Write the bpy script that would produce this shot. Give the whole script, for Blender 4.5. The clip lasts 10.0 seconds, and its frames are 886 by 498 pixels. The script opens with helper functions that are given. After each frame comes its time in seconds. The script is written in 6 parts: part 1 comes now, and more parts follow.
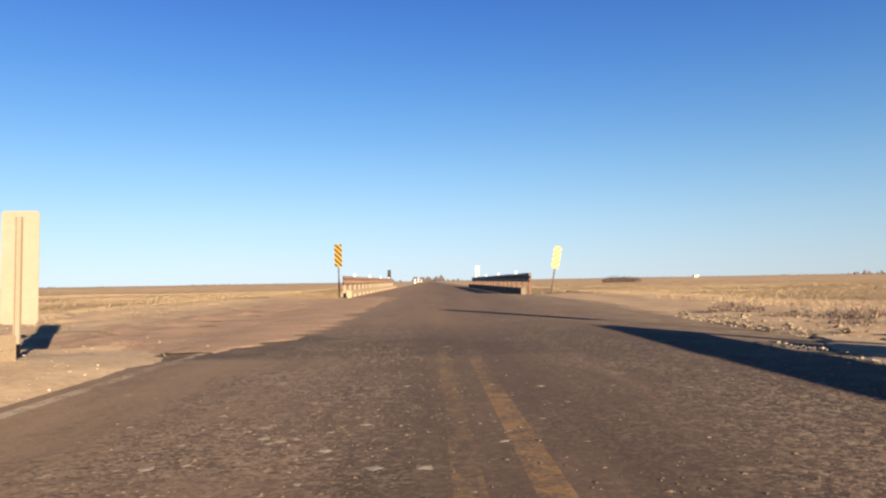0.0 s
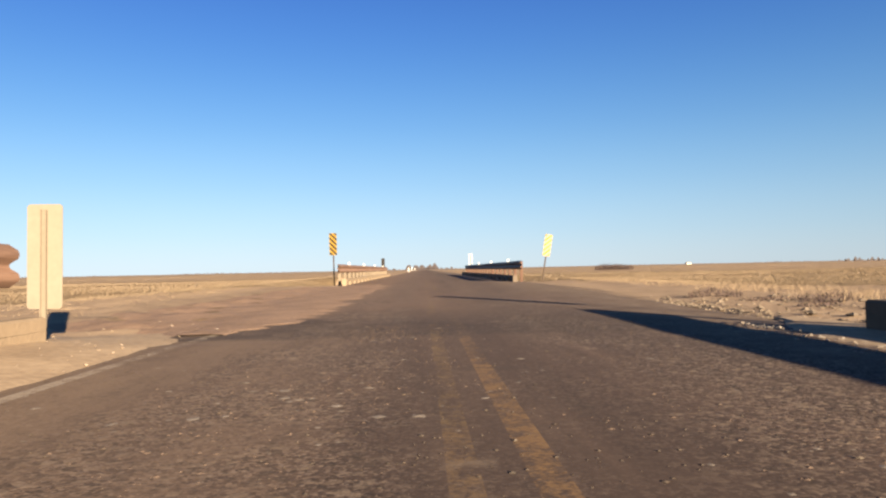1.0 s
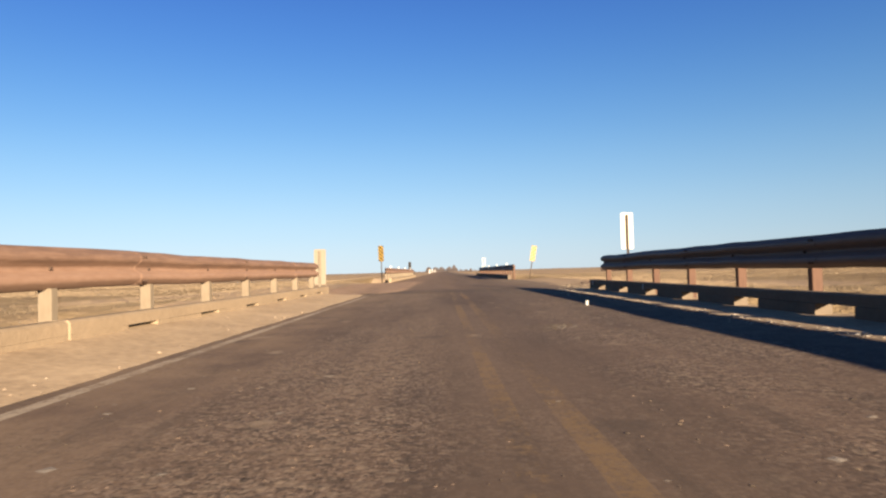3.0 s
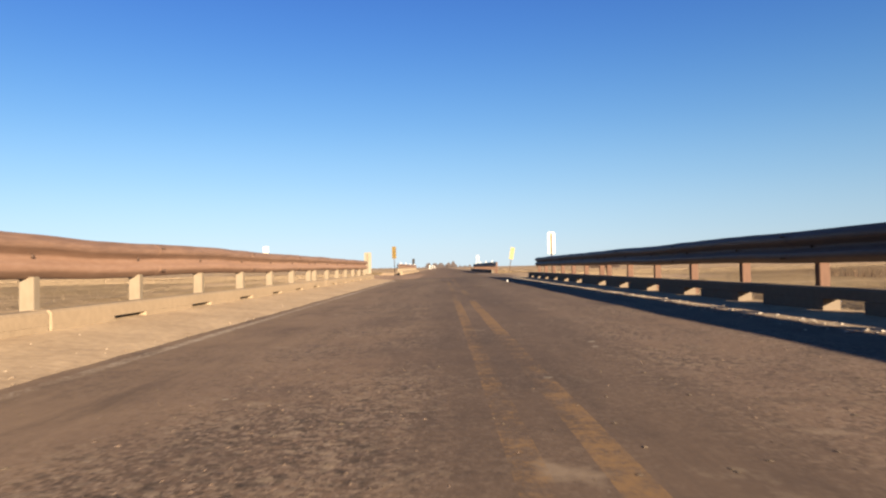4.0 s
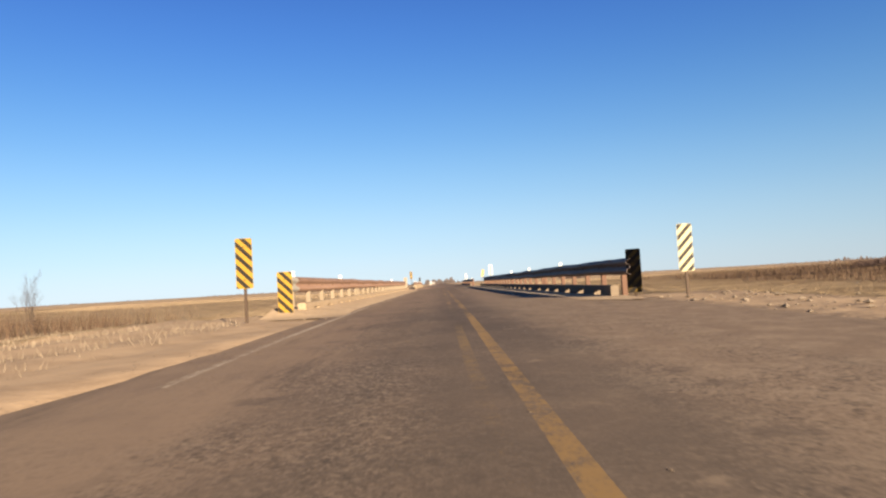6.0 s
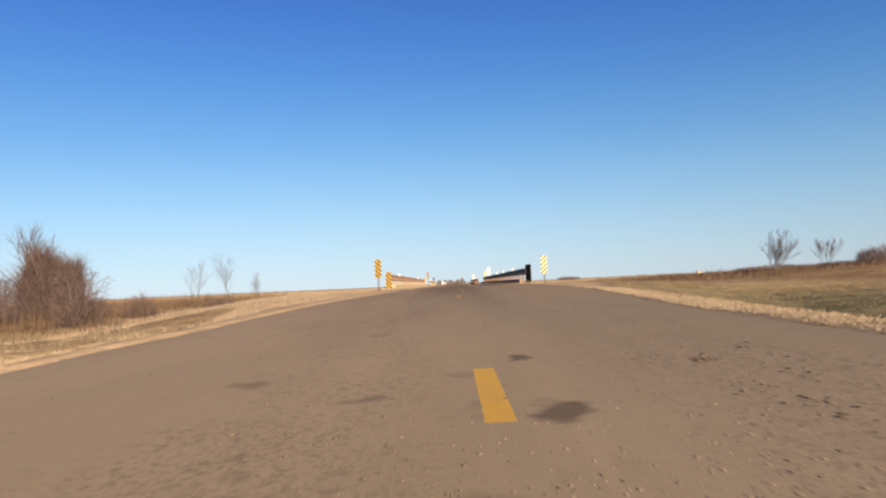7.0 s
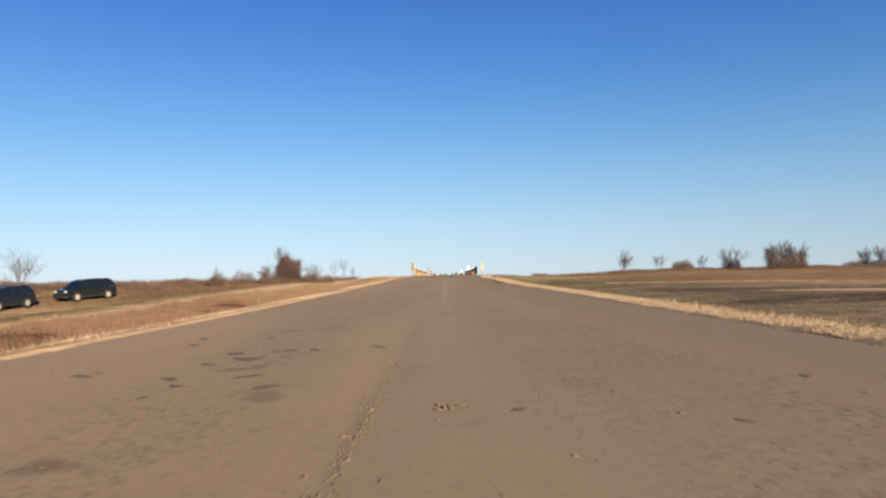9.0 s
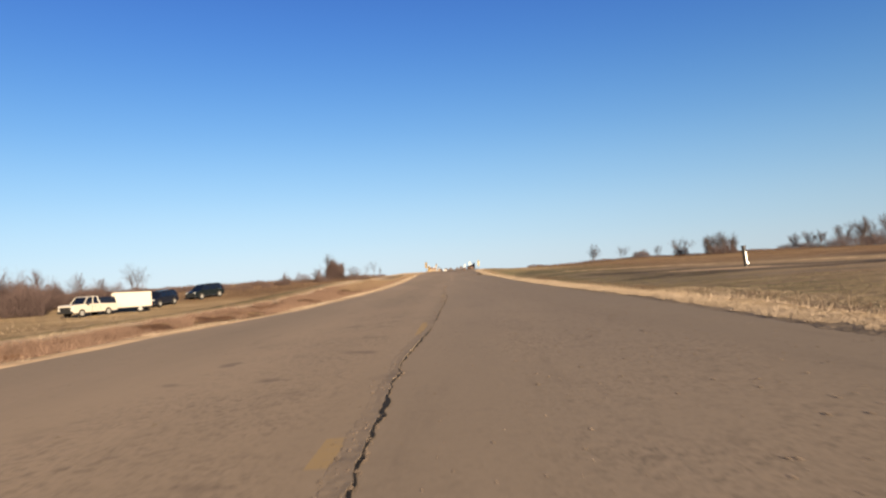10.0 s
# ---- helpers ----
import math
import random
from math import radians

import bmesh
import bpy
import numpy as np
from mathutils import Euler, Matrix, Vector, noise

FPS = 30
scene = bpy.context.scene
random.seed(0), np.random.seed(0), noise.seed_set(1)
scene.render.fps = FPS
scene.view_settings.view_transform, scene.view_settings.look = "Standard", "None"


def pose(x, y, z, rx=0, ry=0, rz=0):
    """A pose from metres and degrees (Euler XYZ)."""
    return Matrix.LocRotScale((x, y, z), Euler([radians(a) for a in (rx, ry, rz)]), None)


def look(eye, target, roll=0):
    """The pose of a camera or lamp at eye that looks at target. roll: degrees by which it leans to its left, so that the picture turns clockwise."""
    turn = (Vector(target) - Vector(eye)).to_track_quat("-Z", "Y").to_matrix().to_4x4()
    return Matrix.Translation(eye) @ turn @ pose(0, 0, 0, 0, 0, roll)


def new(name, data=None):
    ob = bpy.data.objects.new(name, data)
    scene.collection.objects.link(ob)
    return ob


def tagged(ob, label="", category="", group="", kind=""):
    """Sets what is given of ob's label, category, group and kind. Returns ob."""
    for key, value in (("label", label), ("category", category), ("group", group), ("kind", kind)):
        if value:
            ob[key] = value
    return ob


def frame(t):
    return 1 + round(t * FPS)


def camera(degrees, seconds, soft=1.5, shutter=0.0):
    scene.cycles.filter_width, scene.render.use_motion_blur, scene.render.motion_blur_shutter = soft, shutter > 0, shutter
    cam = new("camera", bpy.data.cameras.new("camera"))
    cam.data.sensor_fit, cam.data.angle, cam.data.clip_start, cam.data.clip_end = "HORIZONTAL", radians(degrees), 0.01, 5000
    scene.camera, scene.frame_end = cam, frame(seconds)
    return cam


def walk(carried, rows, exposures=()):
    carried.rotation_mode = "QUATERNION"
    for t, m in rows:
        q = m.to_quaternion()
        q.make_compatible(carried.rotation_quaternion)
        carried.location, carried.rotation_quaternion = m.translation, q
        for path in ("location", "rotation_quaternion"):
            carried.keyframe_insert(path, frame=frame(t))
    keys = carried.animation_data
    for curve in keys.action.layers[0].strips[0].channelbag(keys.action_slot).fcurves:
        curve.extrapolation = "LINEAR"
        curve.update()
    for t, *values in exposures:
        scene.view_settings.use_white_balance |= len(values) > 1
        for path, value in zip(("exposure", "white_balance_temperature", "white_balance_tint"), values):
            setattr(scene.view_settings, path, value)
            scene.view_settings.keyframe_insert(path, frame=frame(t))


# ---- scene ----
cam = camera(64.8, 10.0, soft=2.3, shutter=0.04)
PATH = [
    (0, (0.002, 1.038, 0.573), (0.042, 3.035, 0.664), -1.0),
    (0.5, (0.006, 1.073, 0.559), (0.075, 3.071, 0.629), -1.7),
    (1, (0.004, 0.533, 0.559), (0.062, 2.531, 0.616), -1.2),
    (1.5, (-0.053, -0.877, 0.519), (-0.011, 1.122, 0.569), -1.2),
    (2, (-0.107, -3.374, 0.545), (-0.083, -1.375, 0.600), -1.5),
    (2.5, (-0.155, -6.873, 0.545), (-0.149, -4.874, 0.609), -1.6),
    (3.8, (-0.061, -20.638, 0.550), (-0.062, -18.639, 0.606), -1.4),
    (4, (-0.103, -23.350, 0.505), (-0.099, -21.351, 0.557), -1.1),
    (4.5, (-0.070, -30.644, 0.580), (-0.087, -28.645, 0.664), -1.6),
    (5, (-0.016, -38.855, 0.526), (-0.032, -36.856, 0.571), -1.8),
    (5.5, (-0.013, -47.872, 0.518), (-0.002, -45.874, 0.598), -2.6),
    (5.7, (-0.077, -51.595, 0.540), (-0.056, -49.597, 0.633), -3.2),
    (7, (-0.009, -79.250, 0.154), (-0.030, -77.253, 0.255), -2.6),
    (7.5, (0.262, -90.115, 0.065), (0.229, -88.118, 0.160), -2.6),
    (8, (0.475, -102.000, -0.067), (0.461, -100.002, 0.018), -4.0),
    (8.5, (0.443, -114.650, -0.248), (0.437, -112.651, -0.160), -1.6),
    (9, (0.451, -127.550, -0.325), (0.441, -125.551, -0.242), -1.0),
    (9.5, (0.459, -141.000, -0.314), (0.432, -139.001, -0.2445), -2.4),
    (10, (0.461, -154.900, -0.234), (0.438, -152.901, -0.167), -3.4),
]
walk(cam, [(t, look(eye, target, roll)) for t, eye, target, roll in PATH], exposures=[(0, 2.76), (1, 2.73), (2.5, 2.66), (4.5, 2.74), (5.7, 2.75), (7, 2.63), (10, 2.63)])

# ---- light ----
SUN_TO = Vector((2.25, -4.6, 1.0)).normalized()
world = bpy.data.worlds.new("sky")
scene.world = world
world.use_nodes = True
wnt = world.node_tree
sky = wnt.nodes.new("ShaderNodeTexSky")
sky.sky_type = "NISHITA"
sky.sun_disc = False
sky.sun_elevation = math.asin(SUN_TO.z)
sky.sun_rotation = math.atan2(SUN_TO.x, SUN_TO.y)
sky.air_density, sky.dust_density, sky.ozone_density = 1.0, 0.0, 2.0
back = wnt.nodes["Background"]
back.inputs[1].default_value = 0.0185
tint = wnt.nodes.new("ShaderNodeMix")
tint.data_type, tint.blend_type = "RGBA", "MULTIPLY"
tint.inputs[0].default_value, tint.inputs[7].default_value = 1.0, (0.62, 1.0, 1.72, 1)
wnt.links.new(sky.outputs[0], tint.inputs[6])
up = wnt.nodes.new("ShaderNodeSeparateXYZ")
wnt.links.new(wnt.nodes.new("ShaderNodeTexCoord").outputs["Generated"], up.inputs[0])
# clear winter air: pale at the horizon, deep blue overhead
grade = wnt.nodes.new("ShaderNodeValToRGB")
wnt.links.new(up.outputs[2], grade.inputs[0])
ramp = grade.color_ramp
ramp.interpolation = "B_SPLINE"
stops = ((0.0, (0.7, 0.8, 0.87)), (0.05, (0.59, 0.8, 0.93)), (0.12, (0.375, 0.66, 0.93)), (0.2, (0.2, 0.47, 0.86)), (0.29, (0.105, 0.31, 0.76)), (0.38, (0.068, 0.215, 0.68)), (0.5, (0.04, 0.13, 0.44)), (0.7, (0.02, 0.066, 0.23)), (1.0, (0.012, 0.042, 0.15)))
while len(ramp.elements) < len(stops):
    ramp.elements.new(0.5)
for e, (at, c) in zip(ramp.elements, stops):
    e.position, e.color = at, (*c, 1)
lift = wnt.nodes.new("ShaderNodeVectorMath")
lift.operation = "SCALE"
wnt.links.new(grade.outputs[0], lift.inputs[0])
# air scatters least light square to the sun
facing = wnt.nodes.new("ShaderNodeVectorMath")
facing.operation = "DOT_PRODUCT"
facing.inputs[1].default_value = SUN_TO
wnt.links.new(up.inputs[0].links[0].from_socket, facing.inputs[0])
square = wnt.nodes.new("ShaderNodeMath")
square.operation = "POWER"
square.inputs[1].default_value = 2
wnt.links.new(facing.outputs["Value"], square.inputs[0])
phase = wnt.nodes.new("ShaderNodeMath")
phase.operation = "MULTIPLY_ADD"
phase.inputs[1].default_value, phase.inputs[2].default_value = 8.4 * 0.44, 8.4 * 0.68
wnt.links.new(square.outputs[0], phase.inputs[0])
wnt.links.new(phase.outputs[0], lift.inputs[3])
haze = wnt.nodes.new("ShaderNodeMix")
haze.data_type = "RGBA"
haze.inputs[0].default_value = 0.94
wnt.links.new(tint.outputs[2], haze.inputs[6])
wnt.links.new(lift.outputs[0], haze.inputs[7])
wnt.links.new(haze.outputs[2], back.inputs[0])
sun = new("sun", bpy.data.lights.new("sun", "SUN"))
sun.data.energy, sun.data.angle, sun.data.color = 3.6, radians(0.53), (1.0, 0.82, 0.6)
sun.matrix_world = look(SUN_TO * 50, (0, 0, 0))

# ---- materials ----


def mat(name, base, rough=0.8, metal=0.0, other=None, big=0.5, fine=12.0, mix=0.6, bump=0.3, depth=0.02, bump_scale=25.0, stretch=(1, 1, 1), island=0.0, obj=0.0, spec=0.12):
    """A surface that varies at two scales between two colours, with fine relief."""
    m = bpy.data.materials.new(name)
    m.use_nodes = True
    t = m.node_tree
    n, l = t.nodes, t.links
    b = n["Principled BSDF"]
    b.inputs["Roughness"].default_value, b.inputs["Metallic"].default_value = rough, metal
    b.inputs["Specular IOR Level"].default_value = spec
    other = other or tuple(c * 0.6 for c in base)
    co = n.new("ShaderNodeTexCoord")
    mp = n.new("ShaderNodeMapping")
    mp.inputs["Scale"].default_value = stretch
    l.new(co.outputs["Object"], mp.inputs[0])
    a, c = n.new("ShaderNodeTexNoise"), n.new("ShaderNodeTexNoise")
    a.inputs["Scale"].default_value, c.inputs["Scale"].default_value = big, fine
    a.inputs["Detail"].default_value, c.inputs["Detail"].default_value = 5, 6
    for x in (a, c):
        l.new(mp.outputs[0], x.inputs["Vector"])
    s = n.new("ShaderNodeMath")
    s.operation = "ADD"
    l.new(a.outputs[0], s.inputs[0])
    l.new(c.outputs[0], s.inputs[1])
    r = n.new("ShaderNodeMapRange")
    r.inputs[1].default_value, r.inputs[2].default_value = 0.75, 1.25
    r.inputs[4].default_value = mix
    l.new(s.outputs[0], r.inputs[0])
    fac = r.outputs[0]
    if island or obj:
        src = n.new("ShaderNodeNewGeometry" if island else "ShaderNodeObjectInfo")
        k = n.new("ShaderNodeMath")
        k.operation = "MULTIPLY_ADD"
        k.use_clamp = True
        l.new(src.outputs["Random Per Island" if island else "Random"], k.inputs[0])
        k.inputs[1].default_value = island or obj
        l.new(fac, k.inputs[2])
        fac = k.outputs[0]
    w = n.new("ShaderNodeMix")
    w.data_type = "RGBA"
    w.inputs[6].default_value, w.inputs[7].default_value = (*base, 1), (*other, 1)
    l.new(fac, w.inputs[0])
    l.new(w.outputs[2], b.inputs["Base Color"])
    if bump:
        q, e = n.new("ShaderNodeTexNoise"), n.new("ShaderNodeBump")
        q.inputs["Scale"].default_value, q.inputs["Detail"].default_value = bump_scale, 5
        e.inputs["Strength"].default_value, e.inputs["Distance"].default_value = bump, depth
        l.new(mp.outputs[0], q.inputs["Vector"])
        l.new(q.outputs[0], e.inputs["Height"])
        l.new(e.outputs[0], b.inputs["Normal"])
    return m


def noise_node(t, vec, scale, detail=5, rough=0.5):
    x = t.nodes.new("ShaderNodeTexNoise")
    x.inputs["Scale"].default_value, x.inputs["Detail"].default_value, x.inputs["Roughness"].default_value = scale, detail, rough
    t.links.new(vec, x.inputs["Vector"])
    return x.outputs[0]


def cell_node(t, vec, scale, kind="Distance"):
    x = t.nodes.new("ShaderNodeTexVoronoi")
    x.inputs["Scale"].default_value = scale
    t.links.new(vec, x.inputs["Vector"])
    if kind == "Distance":
        return x.outputs["Distance"]
    s = t.nodes.new("ShaderNodeSeparateColor")
    t.links.new(x.outputs["Color"], s.inputs[0])
    return s.outputs[0]


def ramp_node(t, val, lo, hi, a=0.0, b=1.0):
    x = t.nodes.new("ShaderNodeMapRange")
    for i, v in zip((1, 2, 3, 4), (lo, hi, a, b)):
        x.inputs[i].default_value = v
    t.links.new(val, x.inputs[0])
    return x.outputs[0]


def mix_node(t, fac, a, b):
    x = t.nodes.new("ShaderNodeMix")
    x.data_type = "RGBA"
    t.links.new(fac, x.inputs[0])
    for i, c in ((6, a), (7, b)):
        if isinstance(c, tuple):
            x.inputs[i].default_value = (*c, 1)
        else:
            t.links.new(c, x.inputs[i])
    return x.outputs[2]


def math_node(t, op, a, b):
    x = t.nodes.new("ShaderNodeMath")
    x.operation = op
    for i, c in ((0, a), (1, b)):
        if isinstance(c, (int, float)):
            x.inputs[i].default_value = c
        else:
            t.links.new(c, x.inputs[i])
    return x.outputs[0]


def road_material(name="dusty_asphalt", paint=None, worn=0.5):
    """Dusty old asphalt: dark binder with wheel tracks and gravelly strips along it, brown silt, pale stones, tar blots."""
    m = bpy.data.materials.new(name)
    m.use_nodes = True
    t = m.node_tree
    n, l = t.nodes, t.links
    b = n["Principled BSDF"]
    b.inputs["Roughness"].default_value = 0.9
    b.inputs["Specular IOR Level"].default_value = 0.1
    co = n.new("ShaderNodeTexCoord").outputs["Object"]
    long = n.new("ShaderNodeMapping")
    long.inputs["Scale"].default_value = (1, 0.12, 1)
    l.new(co, long.inputs[0])
    long = long.outputs[0]
    sep = n.new("ShaderNodeSeparateXYZ")
    l.new(co, sep.inputs[0])
    x, y = sep.outputs[0], sep.outputs[1]

    def times(*v):
        out = v[0]
        for q in v[1:]:
            out = math_node(t, "MULTIPLY", out, q)
        return out

    xw = math_node(t, "ADD", x, math_node(t, "MULTIPLY", math_node(t, "SUBTRACT", noise_node(t, long, 0.8, 4), 0.5), 0.7))

    def band(lo, hi, soft=0.15, most=1.0):
        return times(ramp_node(t, xw, lo - soft, lo + soft), ramp_node(t, xw, hi + soft, hi - soft, 0, most))

    # the old deck is dark and silty, the approach paler and smoother
    where = ramp_node(t, y, -74, -48)
    young = ramp_node(t, y, -22, -4, 0, 0.68)
    streak = ramp_node(t, noise_node(t, long, 1.1, 6, 0.65), 0.36, 0.64)
    thin = ramp_node(t, noise_node(t, long, 3.6, 5, 0.7), 0.5, 0.68)
    blot = noise_node(t, co, 0.9, 7, 0.68)
    crust = noise_node(t, co, 2.6, 7, 0.75)
    # deck: dark between and beside the yellow lines, tan dust towards the sandy kerb
    deck = mix_node(t, streak, (0.112, 0.076, 0.054), (0.168, 0.111, 0.077))
    deck = mix_node(t, times(ramp_node(t, blot, 0.44, 0.6), ramp_node(t, thin, 0, 1, 0.85, 0.4)), deck, (0.2, 0.132, 0.086))
    deck = mix_node(t, band(-0.25, 0.95, 0.2, 0.55), deck, (0.062, 0.045, 0.035))
    deck = mix_node(t, ramp_node(t, crust, 0.6, 0.68, 0, 0.7), deck, (0.195, 0.146, 0.1))
    young = times(young, ramp_node(t, xw, 0.3, 1.2, 1, 1.3))
    deck = mix_node(t, young, deck, mix_node(t, streak, (0.058, 0.04, 0.032), (0.096, 0.064, 0.048)))
    deck = mix_node(t, times(ramp_node(t, noise_node(t, long, 0.55, 6, 0.7), 0.44, 0.6, 0, 0.55), ramp_node(t, xw, 0.6, -0.4, 0.35, 1)), deck, (0.185, 0.128, 0.086))
    deck = mix_node(t, times(ramp_node(t, xw, -0.9, -1.7), ramp_node(t, blot, 0.36, 0.56, 0.15, 0.75)), deck, (0.2, 0.138, 0.09))
    deck = mix_node(t, times(thin, ramp_node(t, crust, 0.4, 0.6, 0.1, 0.5)), deck, (0.06, 0.045, 0.035))
    # old tar and trodden earth beyond the end of the deck
    end = times(ramp_node(t, y, 6.3, 6.6), ramp_node(t, y, 12, 8))
    deck = mix_node(t, times(end, ramp_node(t, crust, 0.34, 0.56, 0.2, 0.8)), deck, (0.05, 0.037, 0.03))
    earth = times(ramp_node(t, y, 7.5, 11), ramp_node(t, xw, 1.6, -1.2, 0.35, 1), ramp_node(t, noise_node(t, long, 0.9, 6, 0.7), 0.35, 0.6, 0.3, 0.95))
    deck = mix_node(t, earth, deck, (0.19, 0.122, 0.08))
    silt = ramp_node(t, math_node(t, "ADD", x, math_node(t, "ADD", math_node(t, "MULTIPLY", noise_node(t, co, 0.5, 5, 0.6), 2.6), ramp_node(t, y, -33, -44, 0, 1.9))), 3.2, 4.4, 0, 0.8)
    deck = mix_node(t, silt, deck, mix_node(t, ramp_node(t, crust, 0.45, 0.66), (0.16, 0.112, 0.074), (0.27, 0.2, 0.135)))
    deck = mix_node(t, times(ramp_node(t, y, -39, -45), band(-0.9, 1.1, 0.35), ramp_node(t, blot, 0.36, 0.6, 0.9, 0.45)), deck, (0.05, 0.038, 0.031))
    # approach: tan on one side of the joint, greyer on the other
    lane = mix_node(t, ramp_node(t, xw, 0.9, -0.2), (0.19, 0.147, 0.107), (0.237, 0.175, 0.119))
    lane = mix_node(t, times(streak, 0.5), lane, (0.243, 0.181, 0.121))
    lane = mix_node(t, ramp_node(t, noise_node(t, long, 0.5, 5, 0.6), 0.42, 0.66, 0, 0.5), lane, (0.148, 0.113, 0.078))
    lane = mix_node(t, ramp_node(t, crust, 0.58, 0.7, 0, 0.35), lane, (0.25, 0.186, 0.128))
    joint = times(ramp_node(t, x, 0.06, 0.14), ramp_node(t, y, -97, -120, 0, 0.4))
    lane = mix_node(t, joint, lane, (0.168, 0.131, 0.095))
    rib = times(band(0.32, 0.46, 0.05), ramp_node(t, y, -124, -112, 0, 0.35), ramp_node(t, y, -74, -80))
    lane = mix_node(t, rib, lane, (0.29, 0.21, 0.142))
    side = ramp_node(t, math_node(t, "ADD", x, math_node(t, "MULTIPLY", noise_node(t, long, 0.7, 5, 0.65), 1.6)), 2.2, 3.4, 0, 0.6)
    lane = mix_node(t, side, lane, (0.145, 0.113, 0.082))
    col = mix_node(t, where, lane, deck)
    # stones in the binder: two sizes, thickest in gravelly strips
    wob = n.new("ShaderNodeVectorMath")
    wob.operation = "MULTIPLY_ADD"
    rough = n.new("ShaderNodeTexNoise")
    rough.inputs["Scale"].default_value = 60
    l.new(co, rough.inputs["Vector"])
    l.new(rough.outputs["Color"], wob.inputs[0])
    wob.inputs[1].default_value = (0.012, 0.012, 0.0)
    l.new(co, wob.inputs[2])
    strip = math_node(t, "MAXIMUM", band(-1.15, -0.2), band(0.85, 2.3, 0.25))
    strip = times(ramp_node(t, strip, 0, 1, 0.3, 1), ramp_node(t, noise_node(t, co, 0.75, 5, 0.65), 0.36, 0.6, 0.25, 1.0))
    gravelly = times(strip, ramp_node(t, where, 0, 1, 0.6, 1.0))
    small, small_d = cell_node(t, wob.outputs[0], 85, "Color"), cell_node(t, wob.outputs[0], 85)
    lump, lump_d = cell_node(t, wob.outputs[0], 30, "Color"), cell_node(t, wob.outputs[0], 30)
    col = mix_node(t, times(ramp_node(t, small, 0.6, 0.9, 0, 0.75), gravelly), col, (0.26, 0.19, 0.136))
    col = mix_node(t, times(ramp_node(t, small, 0.36, 0.06, 0, 0.75), gravelly), col, (0.03, 0.024, 0.019))
    col = mix_node(t, times(ramp_node(t, lump, 0.78, 0.97, 0, 0.6), gravelly), col, (0.24, 0.178, 0.122))
    col = mix_node(t, times(ramp_node(t, lump, 0.22, 0.04, 0, 0.6), gravelly), col, (0.036, 0.029, 0.023))
    # smudges of tar, and pale scabs of dried silt on the old deck
    bent = n.new("ShaderNodeVectorMath")
    bent.operation = "MULTIPLY_ADD"
    fold = n.new("ShaderNodeTexNoise")
    fold.inputs["Scale"].default_value, fold.inputs["Detail"].default_value = 3.5, 8
    l.new(co, fold.inputs["Vector"])
    l.new(fold.outputs["Color"], bent.inputs[0])
    bent.inputs[1].default_value = (0.5, 0.5, 0.0)
    l.new(co, bent.inputs[2])
    near, pick = cell_node(t, bent.outputs[0], 1.25), cell_node(t, bent.outputs[0], 1.25, "Color")
    blob = times(ramp_node(t, near, 0.2, 0.08), ramp_node(t, pick, 0.55, 0.7))
    col = mix_node(t, times(blob, ramp_node(t, where, 0, 1, 0.15, 0.55)), col, (0.07, 0.052, 0.04))
    near, pick = cell_node(t, bent.outputs[0], 2.3), cell_node(t, bent.outputs[0], 2.3, "Color")
    blob = times(ramp_node(t, near, 0.3, 0.16), ramp_node(t, pick, 0.5, 0.62), band(-1.35, 0.0, 0.2), ramp_node(t, where, 1, 0, 0, 0.6))
    col = mix_node(t, blob, col, (0.095, 0.07, 0.053))
    for sx, sy, sr, sq in ((0.4, -76.5, 0.16, 0.6), (0.36, -74.7, 0.1, 0.5), (1.45, -75.2, 0.12, 1.2), (0.27, -27.76, 0.12, 1.7), (-0.27, -28.5, 0.1, 1.6), (-1.3, 8.3, 0.4, 0.8)):
        flat = n.new("ShaderNodeVectorMath")
        flat.operation = "MULTIPLY"
        flat.inputs[1].default_value = (1, sq, 0)
        l.new(bent.outputs[0], flat.inputs[0])
        reach = n.new("ShaderNodeVectorMath")
        reach.operation = "DISTANCE"
        reach.inputs[1].default_value = (sx + 0.25, (sy + 0.25) * sq, 0)
        l.new(flat.outputs[0], reach.inputs[0])
        col = mix_node(t, ramp_node(t, reach.outputs["Value"], sr, sr * 0.5, 0, 0.8), col, (0.066, 0.047, 0.035))
    near, pick = cell_node(t, bent.outputs[0], 2.1), cell_node(t, bent.outputs[0], 2.1, "Color")
    blob = times(ramp_node(t, near, 0.18, 0.07), ramp_node(t, pick, 0.7, 0.8), where, 0.7)
    col = mix_node(t, blob, col, (0.25, 0.184, 0.125))
    dark = ramp_node(t, noise_node(t, long, 2.3, 6, 0.7), 0.58, 0.7, 0, 0.5)
    col = mix_node(t, times(dark, ramp_node(t, where, 0, 1, 0.35, 1)), col, (0.0532, 0.0398, 0.031))
    if paint:
        speck = math_node(t, "MULTIPLY", math_node(t, "SUBTRACT", noise_node(t, co, 45, 4, 0.7), 0.5), 0.9)
        wear = math_node(t, "ADD", math_node(t, "ADD", noise_node(t, co, 7, 6, 0.7), speck), math_node(t, "MULTIPLY", noise_node(t, long, 2.2, 4), 0.95))
        col = mix_node(t, ramp_node(t, wear, 0.72 + worn * 0.3, 0.98 + worn * 0.3, 0, 0.86), col, paint)
    l.new(col, b.inputs["Base Color"])
    e = n.new("ShaderNodeBump")
    e.inputs["Strength"].default_value, e.inputs["Distance"].default_value = 0.5, 0.01
    l.new(ramp_node(t, y, -70, -48, 0.03, 0.22), e.inputs["Strength"])
    relief = math_node(t, "ADD", math_node(t, "MULTIPLY", small_d, -0.5), math_node(t, "MULTIPLY", lump_d, -0.8))
